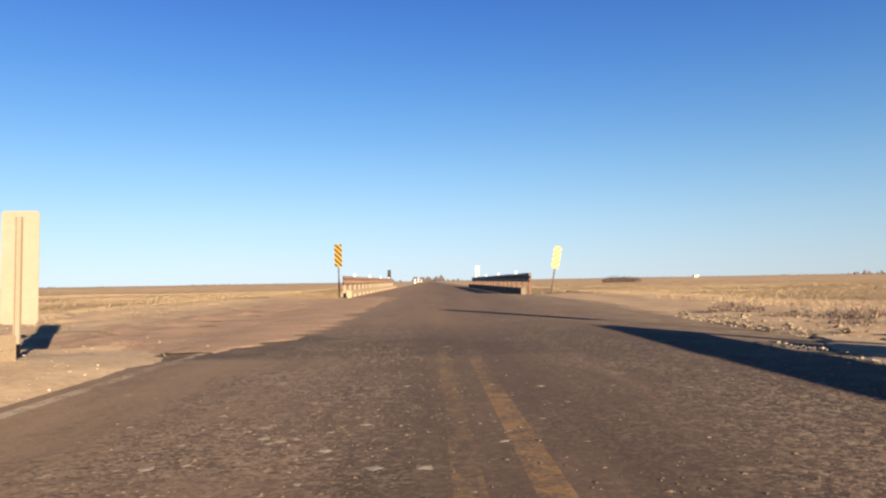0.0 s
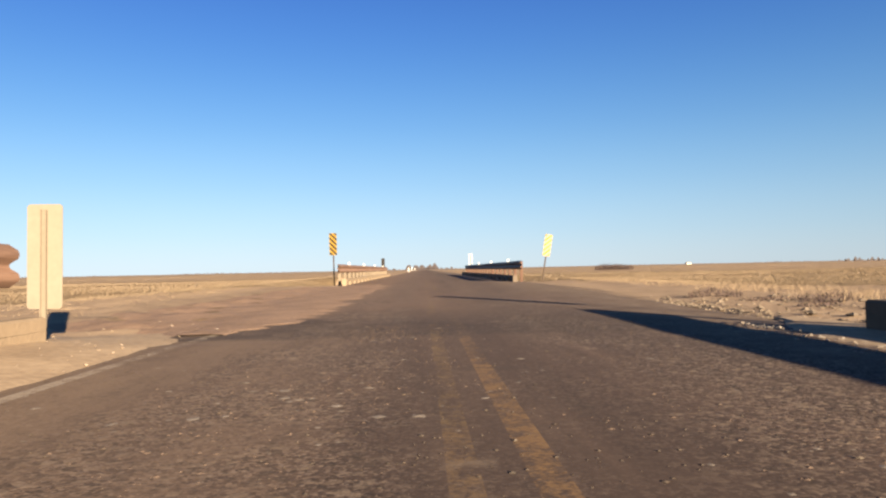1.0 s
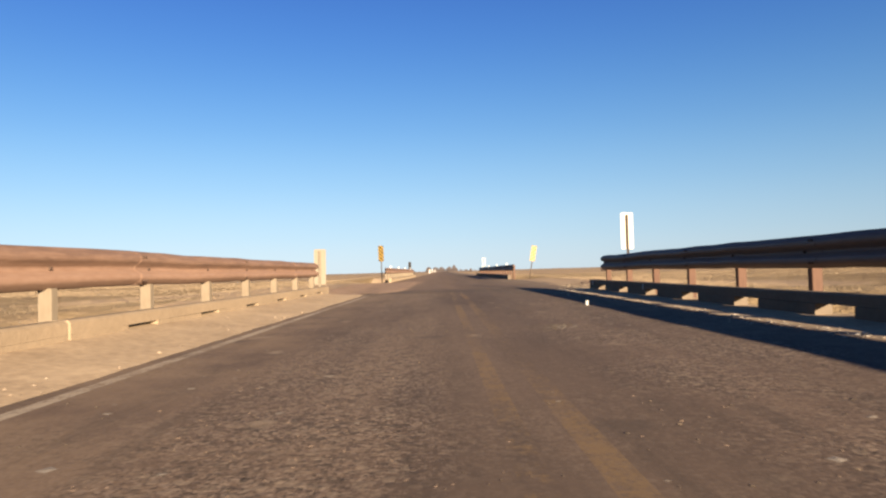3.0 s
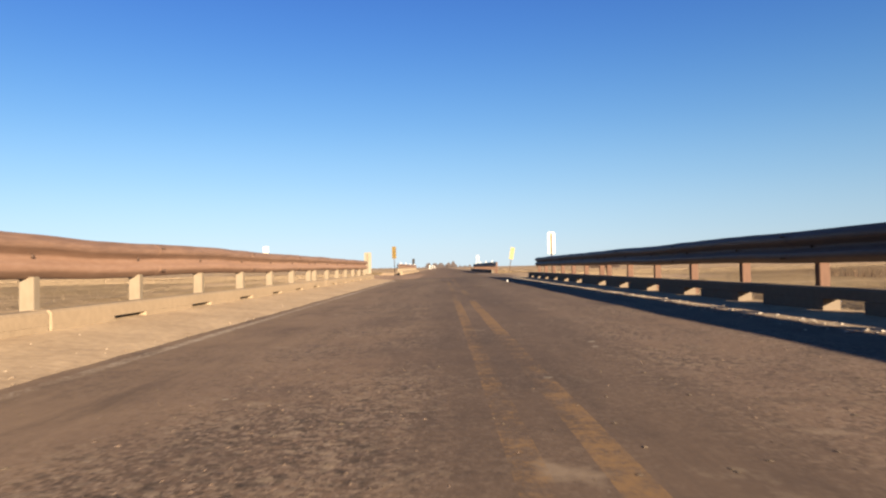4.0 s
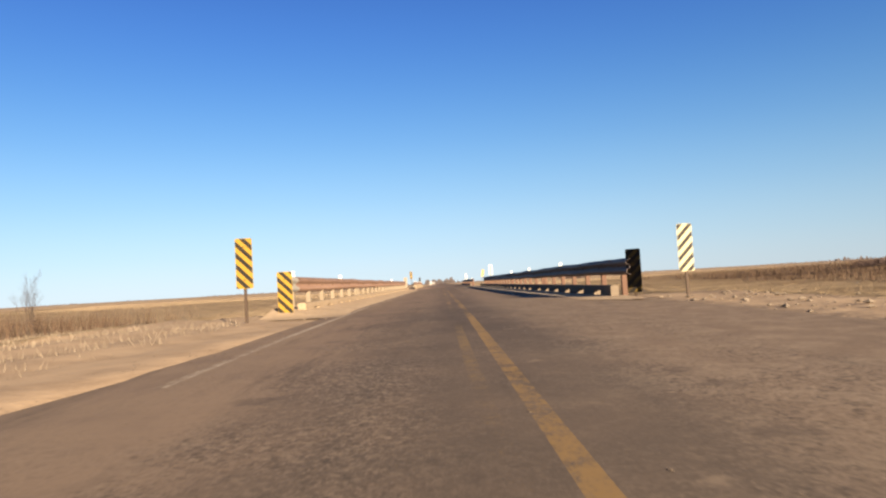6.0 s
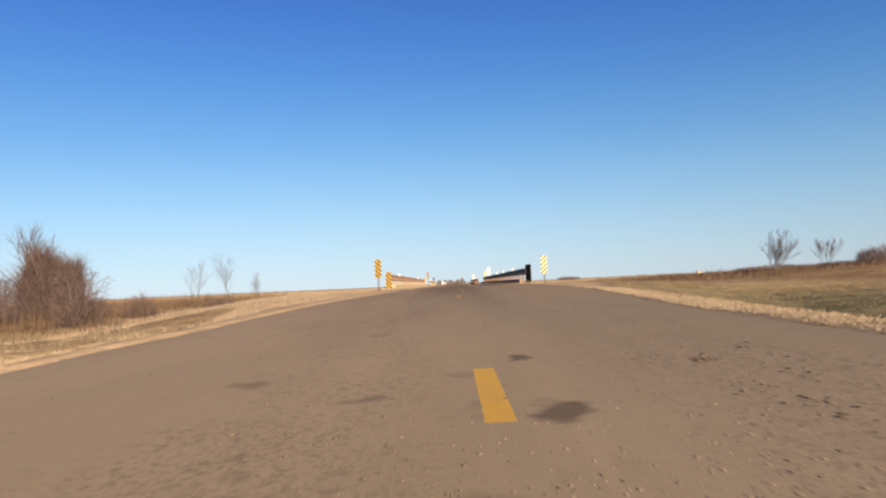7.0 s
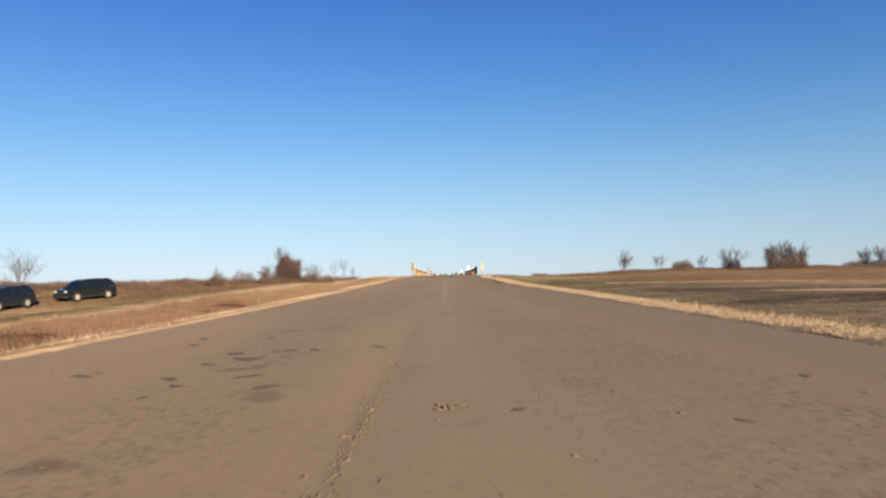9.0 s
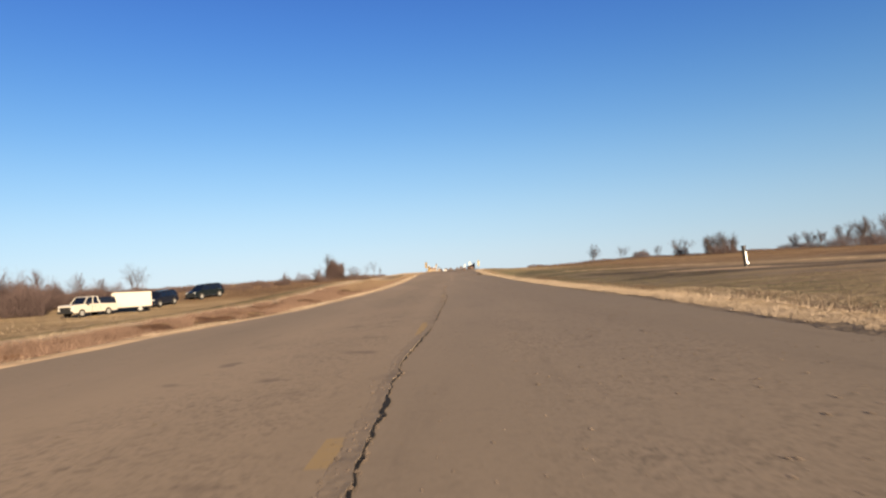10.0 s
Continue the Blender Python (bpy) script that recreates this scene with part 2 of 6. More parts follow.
    relief = times(relief, gravelly)
    l.new(math_node(t, "ADD", relief, math_node(t, "MULTIPLY", noise_node(t, co, 9, 6, 0.7), 0.18)), e.inputs["Height"])
    l.new(e.outputs[0], b.inputs["Normal"])
    return m


def ground_material():
    """Dry winter prairie: tan grass, brown weeds, bare dirt at the road, green and darker ground where the cover says
    so.
    """
    m = bpy.data.materials.new("dry_prairie")
    m.use_nodes = True
    t = m.node_tree
    n, l = t.nodes, t.links
    b = n["Principled BSDF"]
    b.inputs["Roughness"].default_value = 1.0
    b.inputs["Specular IOR Level"].default_value = 0.05
    co = n.new("ShaderNodeTexCoord").outputs["Object"]
    cover = n.new("ShaderNodeVertexColor")
    cover.layer_name = "cover"
    sep = n.new("ShaderNodeSeparateColor")
    l.new(cover.outputs[0], sep.inputs[0])
    wide = n.new("ShaderNodeMapping")
    wide.inputs["Scale"].default_value = (0.35, 1, 1)
    l.new(co, wide.inputs[0])
    col = mix_node(t, ramp_node(t, noise_node(t, wide.outputs[0], 0.055, 6, 0.6), 0.4, 0.6), (0.257, 0.1814, 0.09828), (0.189, 0.1285, 0.06953))
    col = mix_node(t, ramp_node(t, noise_node(t, wide.outputs[0], 0.4, 6, 0.65), 0.45, 0.68), col, (0.3175, 0.2306, 0.1323))
    col = mix_node(t, ramp_node(t, noise_node(t, co, 3.5, 6, 0.7), 0.55, 0.75), col, (0.09072, 0.059, 0.03173))
    rag = math_node(t, "MULTIPLY", ramp_node(t, noise_node(t, wide.outputs[0], 0.5, 6, 0.7), 0.3, 0.65), 1.3)
    col = mix_node(t, math_node(t, "MULTIPLY", sep.outputs[1], rag), col, (0.0644, 0.0644, 0.0252))
    col = mix_node(t, ramp_node(t, sep.outputs[2], 0.0, 0.6, 0, 0.8), col, mix_node(t, ramp_node(t, noise_node(t, wide.outputs[0], 0.5, 6, 0.7), 0.4, 0.62), (0.15, 0.115, 0.088), (0.1, 0.077, 0.056)))
    col = mix_node(t, math_node(t, "MULTIPLY", ramp_node(t, sep.outputs[2], 0.6, 1.0), math_node(t, "ADD", rag, 0.2)), col, (0.045, 0.034, 0.027))
    col = mix_node(t, math_node(t, "MULTIPLY", cover.outputs[1], math_node(t, "ADD", rag, 0.3)), col, mix_node(t, ramp_node(t, noise_node(t, co, 2.2, 6, 0.7), 0.4, 0.62), (0.1288, 0.0672, 0.0347), (0.0728, 0.0392, 0.0224)))
    dirt = mix_node(t, ramp_node(t, noise_node(t, co, 1.4, 7, 0.65), 0.4, 0.65), (0.372, 0.264, 0.165), (0.275, 0.192, 0.12))
    dirt = mix_node(t, ramp_node(t, noise_node(t, co, 40, 3, 0.7), 0.55, 0.72), dirt, (0.392, 0.2901, 0.196))
    col = mix_node(t, ramp_node(t, math_node(t, "ADD", sep.outputs[0], math_node(t, "MULTIPLY", noise_node(t, co, 1.2, 6, 0.7), 0.6)), 0.62, 0.85), col, dirt)
    l.new(col, b.inputs["Base Color"])
    e = n.new("ShaderNodeBump")
    e.inputs["Strength"].default_value, e.inputs["Distance"].default_value = 0.55, 0.3
    h = math_node(t, "ADD", math_node(t, "MULTIPLY", noise_node(t, co, 9, 4, 0.6), 0.35), noise_node(t, co, 1.6, 5, 0.6))
    bare = math_node(t, "SUBTRACT", 1.0, math_node(t, "MULTIPLY", sep.outputs[0], 0.9))
    l.new(math_node(t, "MULTIPLY", h, bare), e.inputs["Height"])
    l.new(e.outputs[0], b.inputs["Normal"])
    return m


M_ROAD = road_material()
M_GROUND = ground_material()
M_SAND = mat("road_sand", (0.42, 0.307, 0.192), 0.95, other=(0.28, 0.2, 0.125), big=1.6, fine=16, mix=1.0, bump=0.3, depth=0.014, bump_scale=24)
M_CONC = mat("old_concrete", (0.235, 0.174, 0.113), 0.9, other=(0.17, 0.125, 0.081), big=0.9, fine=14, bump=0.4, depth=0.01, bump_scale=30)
# darker concrete for the right kerb: its shade is painted in
M_CONC_SHADE = mat("grimy_concrete", (0.13, 0.1, 0.072), 0.9, other=(0.085, 0.066, 0.048), big=0.9, fine=14, bump=0.4, depth=0.01, bump_scale=30)
M_RUST = mat("rusted_steel", (0.185, 0.107, 0.07), 0.72, 0.0, other=(0.235, 0.146, 0.1), big=1.2, fine=26, mix=0.8, bump=0.2, depth=0.004, bump_scale=60, stretch=(1, 0.25, 1), spec=0.15)


def darken_rail(m):
    """A darker brown in ragged streaks, thickest on the beam's upper fold."""
    t = m.node_tree
    n, l = t.nodes, t.links
    b = n["Principled BSDF"]
    old = b.inputs["Base Color"].links[0].from_socket
    co = n.new("ShaderNodeTexCoord").outputs["Object"]
    sep = n.new("ShaderNodeSeparateXYZ")
    l.new(co, sep.inputs[0])
    long = n.new("ShaderNodeMapping")
    long.inputs["Scale"].default_value = (1, 0.25, 3)
    l.new(co, long.inputs[0])
    z = math_node(t, "ADD", sep.outputs[2], math_node(t, "MULTIPLY", math_node(t, "SUBTRACT", noise_node(t, long.outputs[0], 3.0, 6, 0.7), 0.5), 0.3))
    streak = math_node(t, "MULTIPLY", ramp_node(t, z, 0.62, 0.76, 0.1, 0.9), ramp_node(t, noise_node(t, long.outputs[0], 7.0, 6, 0.75), 0.36, 0.6, 0.25, 0.9))
    l.new(mix_node(t, streak, old, (0.1, 0.06, 0.044)), b.inputs["Base Color"])
    return m


darken_rail(M_RUST)
# darker copy of the rail steel, the right beams' shade put into colour
M_RUST_SHADE = mat("dark_weathered_steel", (0.075, 0.055, 0.048), 0.6, 0.0, other=(0.115, 0.08, 0.064), big=1.2, fine=26, mix=0.8, bump=0.2, depth=0.004, bump_scale=60, stretch=(1, 0.25, 1), spec=0.2)
M_GALV = mat("galvanised_steel", (0.23, 0.21, 0.175), 0.6, 0.0, other=(0.16, 0.146, 0.12), big=2, fine=18, bump=0.2, depth=0.004)
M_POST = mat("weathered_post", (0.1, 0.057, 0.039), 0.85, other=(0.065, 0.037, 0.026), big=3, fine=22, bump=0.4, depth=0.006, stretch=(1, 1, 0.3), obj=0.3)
# lighter copy of the post colour: the left posts' sunlit look painted in
M_POST_LIT = mat("bleached_post", (0.17, 0.134, 0.094), 0.85, other=(0.12, 0.092, 0.062), big=3, fine=22, bump=0.4, depth=0.006, stretch=(1, 1, 0.3), obj=0.3)
M_BOLT = mat("dark_bolt", (0.06, 0.038, 0.028), 0.8, other=(0.04, 0.026, 0.02), big=4, fine=20, bump=0)
M_BOARD = mat("cream_sign_back", (0.185, 0.155, 0.114), 0.6, other=(0.155, 0.128, 0.093), big=3, fine=25, bump=0.1, depth=0.003)
M_YELLOW = mat("sign_yellow", (0.21, 0.125, 0.015), 0.5, other=(0.165, 0.1, 0.017), big=6, fine=30, mix=0.7, bump=0.1, depth=0.002)
M_BARE = mat("bare_sign_back", (0.42, 0.4, 0.33), 0.5, other=(0.36, 0.33, 0.26), big=6, fine=30, mix=0.7, bump=0.1, depth=0.002)
# paler sign yellow; the farther right board's sun glare is put into it
M_YPALE = mat("faded_sign_yellow", (0.3, 0.26, 0.15), 0.5, other=(0.24, 0.2, 0.11), big=6, fine=30, mix=0.7, bump=0.1, depth=0.002)
M_BLACK = mat("sign_black", (0.011, 0.009, 0.007), 0.6, other=(0.02, 0.016, 0.012), big=6, fine=30, bump=0.1, depth=0.002)
M_STEELP = mat("sign_post_steel", (0.05, 0.034, 0.024), 0.7, 0.2, other=(0.032, 0.022, 0.016), big=4, fine=25, bump=0.2, depth=0.003)
M_WHITE = mat("reflector_white", (0.4, 0.39, 0.36), 0.5, other=(0.32, 0.3, 0.27), big=8, fine=30, bump=0)
M_YLINE = road_material("worn_yellow_paint", (0.22, 0.13, 0.06), 0.54)
M_YFAINT = road_material("rubbed_yellow_paint", (0.17, 0.112, 0.055), 0.8)
M_YTHIN = road_material("dusty_yellow_paint", (0.175, 0.112, 0.058), 0.62)
M_YCLEAR = road_material("clear_yellow_paint", (0.23, 0.14, 0.055), 0.4)
M_YDASH = road_material("yellow_dash_paint", (0.42, 0.2352, 0.0336), -0.2)
M_YOLD = road_material("faded_dash_paint", (0.25, 0.17, 0.08), 0.1)
M_WLINE = road_material("worn_white_paint", (0.34, 0.275, 0.2), 0.3)
M_TAR = mat("dark_crack", (0.0112, 0.0101, 0.009), 0.95, other=(0.0252, 0.0207, 0.0168), big=3, fine=25, bump=0.6, depth=0.02)
M_CRUMB = mat("asphalt_crumbs", (0.13, 0.095, 0.07), 0.95, other=(0.06, 0.045, 0.034), big=6, fine=30, island=0.6, mix=0.3, bump=0)
M_STONE = mat("loose_stone", (0.1344, 0.1008, 0.07), 0.9, other=(0.0672, 0.0515, 0.0392), big=6, fine=30, island=0.6, mix=0.3, bump=0)
M_PALE = mat("pale_stone", (0.1, 0.08, 0.06), 0.9, other=(0.06, 0.047, 0.036), big=6, fine=30, island=0.6, mix=0.3, bump=0)
M_GRASS = mat("dry_grass", (0.22, 0.163, 0.106), 0.9, other=(0.145, 0.105, 0.066), big=0.3, fine=2, island=0.6, mix=0.5, bump=0, spec=0.1)
M_VERGE = mat("bleached_grass", (0.23, 0.178, 0.131), 0.9, other=(0.165, 0.124, 0.084), big=0.3, fine=2, island=0.6, mix=0.5, bump=0, spec=0.1)
M_RUSSET = mat("russet_weeds", (0.07, 0.044, 0.028), 0.9, other=(0.044, 0.028, 0.019), big=0.3, fine=2, island=0.6, mix=0.5, bump=0, spec=0.1)
M_DITCH = mat("brown_ditch_weeds", (0.125, 0.079, 0.055), 0.9, other=(0.08, 0.05, 0.036), big=0.3, fine=2, island=0.6, mix=0.5, bump=0, spec=0.1)
M_STRAW = mat("pale_straw", (0.2, 0.158, 0.114), 0.9, other=(0.12, 0.092, 0.063), big=0.3, fine=2, island=0.6, mix=0.5, bump=0, spec=0.1)
M_GREEN = mat("winter_green_grass", (0.056, 0.052, 0.024), 0.9, other=(0.072, 0.056, 0.032), big=0.3, fine=2, island=0.6, mix=0.6, bump=0, spec=0.1)
M_BARK = mat("grey_bark", (0.06, 0.047, 0.039), 0.9, other=(0.035, 0.028, 0.023), big=4, fine=20, bump=0.4, depth=0.01, stretch=(1, 1, 0.3))
M_TWIG = mat("bare_twigs", (0.066, 0.049, 0.043), 0.9, other=(0.04, 0.031, 0.028), big=1, fine=6, island=0.5, mix=0.5, bump=0, spec=0.1)
M_SCRUB = mat("red_brown_scrub", (0.078, 0.052, 0.046), 0.9, other=(0.044, 0.031, 0.028), big=1, fine=6, island=0.5, mix=0.5, bump=0, spec=0.1)
M_FAR = mat("distant_trees", (0.0616, 0.0504, 0.0476), 1.0, other=(0.042, 0.0364, 0.0364), big=0.02, fine=0.2, bump=0, spec=0.0)
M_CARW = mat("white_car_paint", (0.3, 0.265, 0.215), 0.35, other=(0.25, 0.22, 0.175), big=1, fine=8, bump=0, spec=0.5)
M_TRAIL = mat("cream_trailer_skin", (0.2, 0.172, 0.132), 0.5, other=(0.165, 0.142, 0.108), big=1, fine=8, bump=0, spec=0.3)
M_CARB = mat("dark_blue_car_paint", (0.005, 0.007, 0.013), 0.07, other=(0.008, 0.009, 0.012), big=1, fine=8, bump=0, spec=0.2)
M_CARG = mat("dark_green_car_paint", (0.004, 0.0065, 0.008), 0.07, other=(0.008, 0.009, 0.009), big=1, fine=8, bump=0, spec=0.2)
M_GLASS = mat("tinted_glass", (0.003, 0.004, 0.006), 0.08, other=(0.005, 0.006, 0.008), big=1, fine=5, bump=0, spec=0.7)
M_TYRE = mat("tyre_rubber", (0.01, 0.009, 0.008), 0.9, other=(0.022, 0.018, 0.014), big=4, fine=20, bump=0.2, depth=0.005)
M_RIM = mat("alloy_rim", (0.16, 0.15, 0.135), 0.5, 0.0, other=(0.09, 0.084, 0.074), big=5, fine=20, bump=0)
M_LAMP = mat("headlight_lens", (0.24, 0.24, 0.23), 0.1, other=(0.14, 0.14, 0.135), big=8, fine=20, bump=0, spec=0.8)
M_REDL = mat("tail_light", (0.3, 0.02, 0.015), 0.2, big=8, fine=20, bump=0, spec=0.6)
M_TRIM = mat("black_trim", (0.01, 0.01, 0.01), 0.6, other=(0.018, 0.017, 0.016), big=4, fine=20, bump=0)
M_PIPE = mat("dark_well_pipe", (0.022, 0.021, 0.021), 0.4, 0.5, other=(0.045, 0.04, 0.037), big=4, fine=14, bump=0.2, depth=0.005)
M_PIPE_GLINT = mat("bright_metal_plate", (0.3, 0.29, 0.275), 0.3, 0.5, other=(0.22, 0.21, 0.19), big=4, fine=14, bump=0)

# ---- mesh helpers ----


def mesh_object(name, verts, faces, material, smooth=False):
    me = bpy.data.meshes.new(name)
    me.from_pydata([tuple(map(float, v)) for v in verts], [], [tuple(map(int, f)) for f in faces])
    me.materials.append(material)
    if smooth:
        me.polygons.foreach_set("use_smooth", [True] * len(me.polygons))
    me.update()
    return new(name, me)


def fast_mesh(name, verts, size, material):
    """Loose polygons of one size: verts holds size rows for each face."""
    verts = np.asarray(verts, np.float32).reshape(-1, 3)
    k = len(verts) // size
    me = bpy.data.meshes.new(name)
    me.vertices.add(len(verts))
    me.vertices.foreach_set("co", verts.ravel())
    me.loops.add(len(verts))
    me.loops.foreach_set("vertex_index", np.arange(len(verts), dtype=np.int32))
    me.polygons.add(k)
    me.polygons.foreach_set("loop_start", np.arange(0, len(verts), size, dtype=np.int32))
    me.update(calc_edges=True)
    me.materials.append(material)
    return new(name, me)


def part(name, bm, material, parent=None, label=""):
    me = bpy.data.meshes.new(name)
    bmesh.ops.recalc_face_normals(bm, faces=bm.faces)
    bm.to_mesh(me)
    bm.free()
    me.materials.append(material)
    ob = new(name, me)
    ob.parent = parent
    return tagged(ob, label)


def share(ob, m, parent=None):
    """Another object on the same mesh."""
    o = new(ob.name.split(".")[0], ob.data)
    o.matrix_basis = m
    o.parent = parent or ob.parent
    if "label" in ob:
        o["label"] = ob["label"]
    return o


def empty(name, m, label, category, group=""):
    e = new(name)
    e.matrix_basis = m
    return tagged(e, label, category, group)


def add_box(bm, a, b, bevel=0.0):
    r = bmesh.ops.create_cube(bm, size=1)
    for v in r["verts"]:
        v.co = Vector([(a[i] + b[i]) / 2 + v.co[i] * (b[i] - a[i]) for i in range(3)])
    if bevel:
        edges = {e for v in r["verts"] for e in v.link_edges}
        bmesh.ops.bevel(bm, geom=list(edges), offset=bevel, segments=1, affect="EDGES")


def box(a, b, bevel=0.0):
    bm = bmesh.new()
    add_box(bm, a, b, bevel)
    return bm


def add_cyl(bm, p, q, r1, r2, sides=12):
    p, q = Vector(p), Vector(q)
    d = q - p
    m = Matrix.Translation((p + q) / 2) @ d.to_track_quat("Z", "Y").to_matrix().to_4x4()
    bmesh.ops.create_cone(bm, cap_ends=True, segments=sides, radius1=r1, radius2=r2, depth=d.length, matrix=m)


def cyl(p, q, r1, r2=None, sides=12):
    bm = bmesh.new()
    add_cyl(bm, p, q, r1, r1 if r2 is None else r2, sides)
    return bm


def prism(points, axis_from, axis_to, axis=1):
    """A polygon drawn in the two other axes, pushed out along one axis."""
    bm = bmesh.new()
    rest = [i for i in range(3) if i != axis]
    ends = []
    for w in (axis_from, axis_to):
        ring = []
        for p in points:
            co = [0, 0, 0]
            co[axis], co[rest[0]], co[rest[1]] = w, p[0], p[1]
            ring.append(bm.verts.new(co))
        ends.append(ring)
    bm.faces.new(ends[0])
    bm.faces.new(ends[1][::-1])
    for i in range(len(points)):
        j = (i + 1) % len(points)
        bm.faces.new((ends[0][i], ends[0][j], ends[1][j], ends[1][i]))
    return bm


# ---- the lie of the land ----


def step(a, b, v):
    u = np.clip((np.asarray(v, float) - a) / (b - a), 0, 1)
    return u * u * (3 - 2 * u)


def road_z(y):
    y = np.asarray(y, float)
    out = 0
    for o in (-6, -3, 0, 3, 6):
        out = out + np.interp(y + o, [-176.5, -154.5, -141.4, -127.7, -114.4, -102.2, -90, -79, -65, -51, -44], [-0.7, -0.785, -0.865, -0.875, -0.79, -0.615, -0.485, -0.395, -0.22, -0.03, 0.0])
    return out / 5


def on_deck(y):
    return (-42.6 < y < 6.2) or (28 < y < 65)


def surf_z(x, y):
    """The pavement's top, with its crown off the decks."""
    return float(road_z(y)) - (0 if on_deck(y) else 0.02 * ((x - 0.28) / 3.5) ** 2)


def field_z(x, y):
    x, y = np.asarray(x, float), np.asarray(y, float)
    z = np.interp(y, [-400, -130, -90, -76, -62, -50, -30, 0, 60, 400], [-1.9, -2.15, -2.1, -1.9, -1.2, -0.6, -0.45, -0.32, -0.3, -0.3])
    z = z + 0.35 * step(8, 30, x) * step(-40, -70, y)
    z = z - 0.55 * step(-8, -24, x) * step(-58, -82, y)
    z = z + 0.5 * step(18, 36, x) * step(-44, -24, y) * step(60, 10, y)
    return z + 0.1 * np.sin(x * 0.07 + 1.3) * np.sin(y * 0.09) + 0.05 * np.sin(x * 0.31) * np.sin(y * 0.23 + x * 0.1)


def left_edge(y):
    return np.interp(y, [-158, -146, -140, -123, -107, -93, -85, -76, -62, -54, -48, 5, 9, 14, 22, 28, 66, 200], [-3.55, -3.5, -2.9, -2.7, -2.7, -2.9, -3.1, -3.35, -3.3, -2.6, -2.05, -1.98, -2.15, -2.35, -2.5, -3.0, -3.0, -3.3])


def right_edge(y):
    return np.interp(y, [-156, -150, -143, -134, -120, -110, -98, -92, -85, -76, -70, -60, -44, 7, 24, 30, 66], [3.25, 3.27, 3.7, 3.65, 3.5, 3.3, 2.8, 2.95, 3.3, 3.05, 3.1, 3.9, 4.0, 3.45, 4.1, 4.0, 4.0])


def shoulder(x, y):
    """How far beyond the shoulder's flat part, and how far beyond the pavement."""
    x, y = np.asarray(x, float), np.asarray(y, float)
    d = np.where(x < 0.3, left_edge(y) - x, x - right_edge(y))
    flat = np.where(x < 0.3, 0.15 + 2.75 * step(-76, -58, y) + 1.4 * step(-58, -48, y), 0.45 + 1.6 * step(-60, -50, y))
    return d - flat, d


def ground_z(x, y):
    x, y = np.asarray(x, float), np.asarray(y, float)
    s, d = shoulder(x, y)
    rz, fz = road_z(y) - 0.03, field_z(x, y)
    k = step(0, 6.5, s)
    z = rz * (1 - k) + fz * k - 0.22 * np.exp(-((s - 4.5) / 1.8) ** 2) * step(-50, -62, y)
    lumps = 0.03 * np.sin(x * 3.1 + y * 1.7) * np.sin(y * 2.3 - x) + 0.02 * np.sin(x * 7.3) * np.sin(y * 6.1)
    z = z + lumps * step(-0.1, 1.5, d)
    # beside the approach: a ditch, then a low bank with the field behind it
    bank = np.interp(y, [-160, -118, -108, -97, -83, -70, -60], [-1.42, -1.42, -1.34, -1.06, -0.8, -0.6, -0.48])
    foot = np.minimum(road_z(y), bank) - 0.3
    side = rz + (foot - rz) * step(0.3, 3.2, d) + (bank - foot) * step(3.6, 7.4, d) + (fz - bank) * step(8.2, 21, d)
    z = np.where(x < 0.3, z + (side + lumps * 1.6 * step(0.4, 2, d) - z) * step(-56, -68, y), z)
    gully = step(-41.5, -36, y) * step(5.0, -1, y) * 1.3 + step(29, 34, y) * step(64, 59, y) * 1.0
    gully = gully * step(11, 6, np.abs(x))
    return np.where(d < 0, np.minimum(z, rz - 0.12), z) - gully


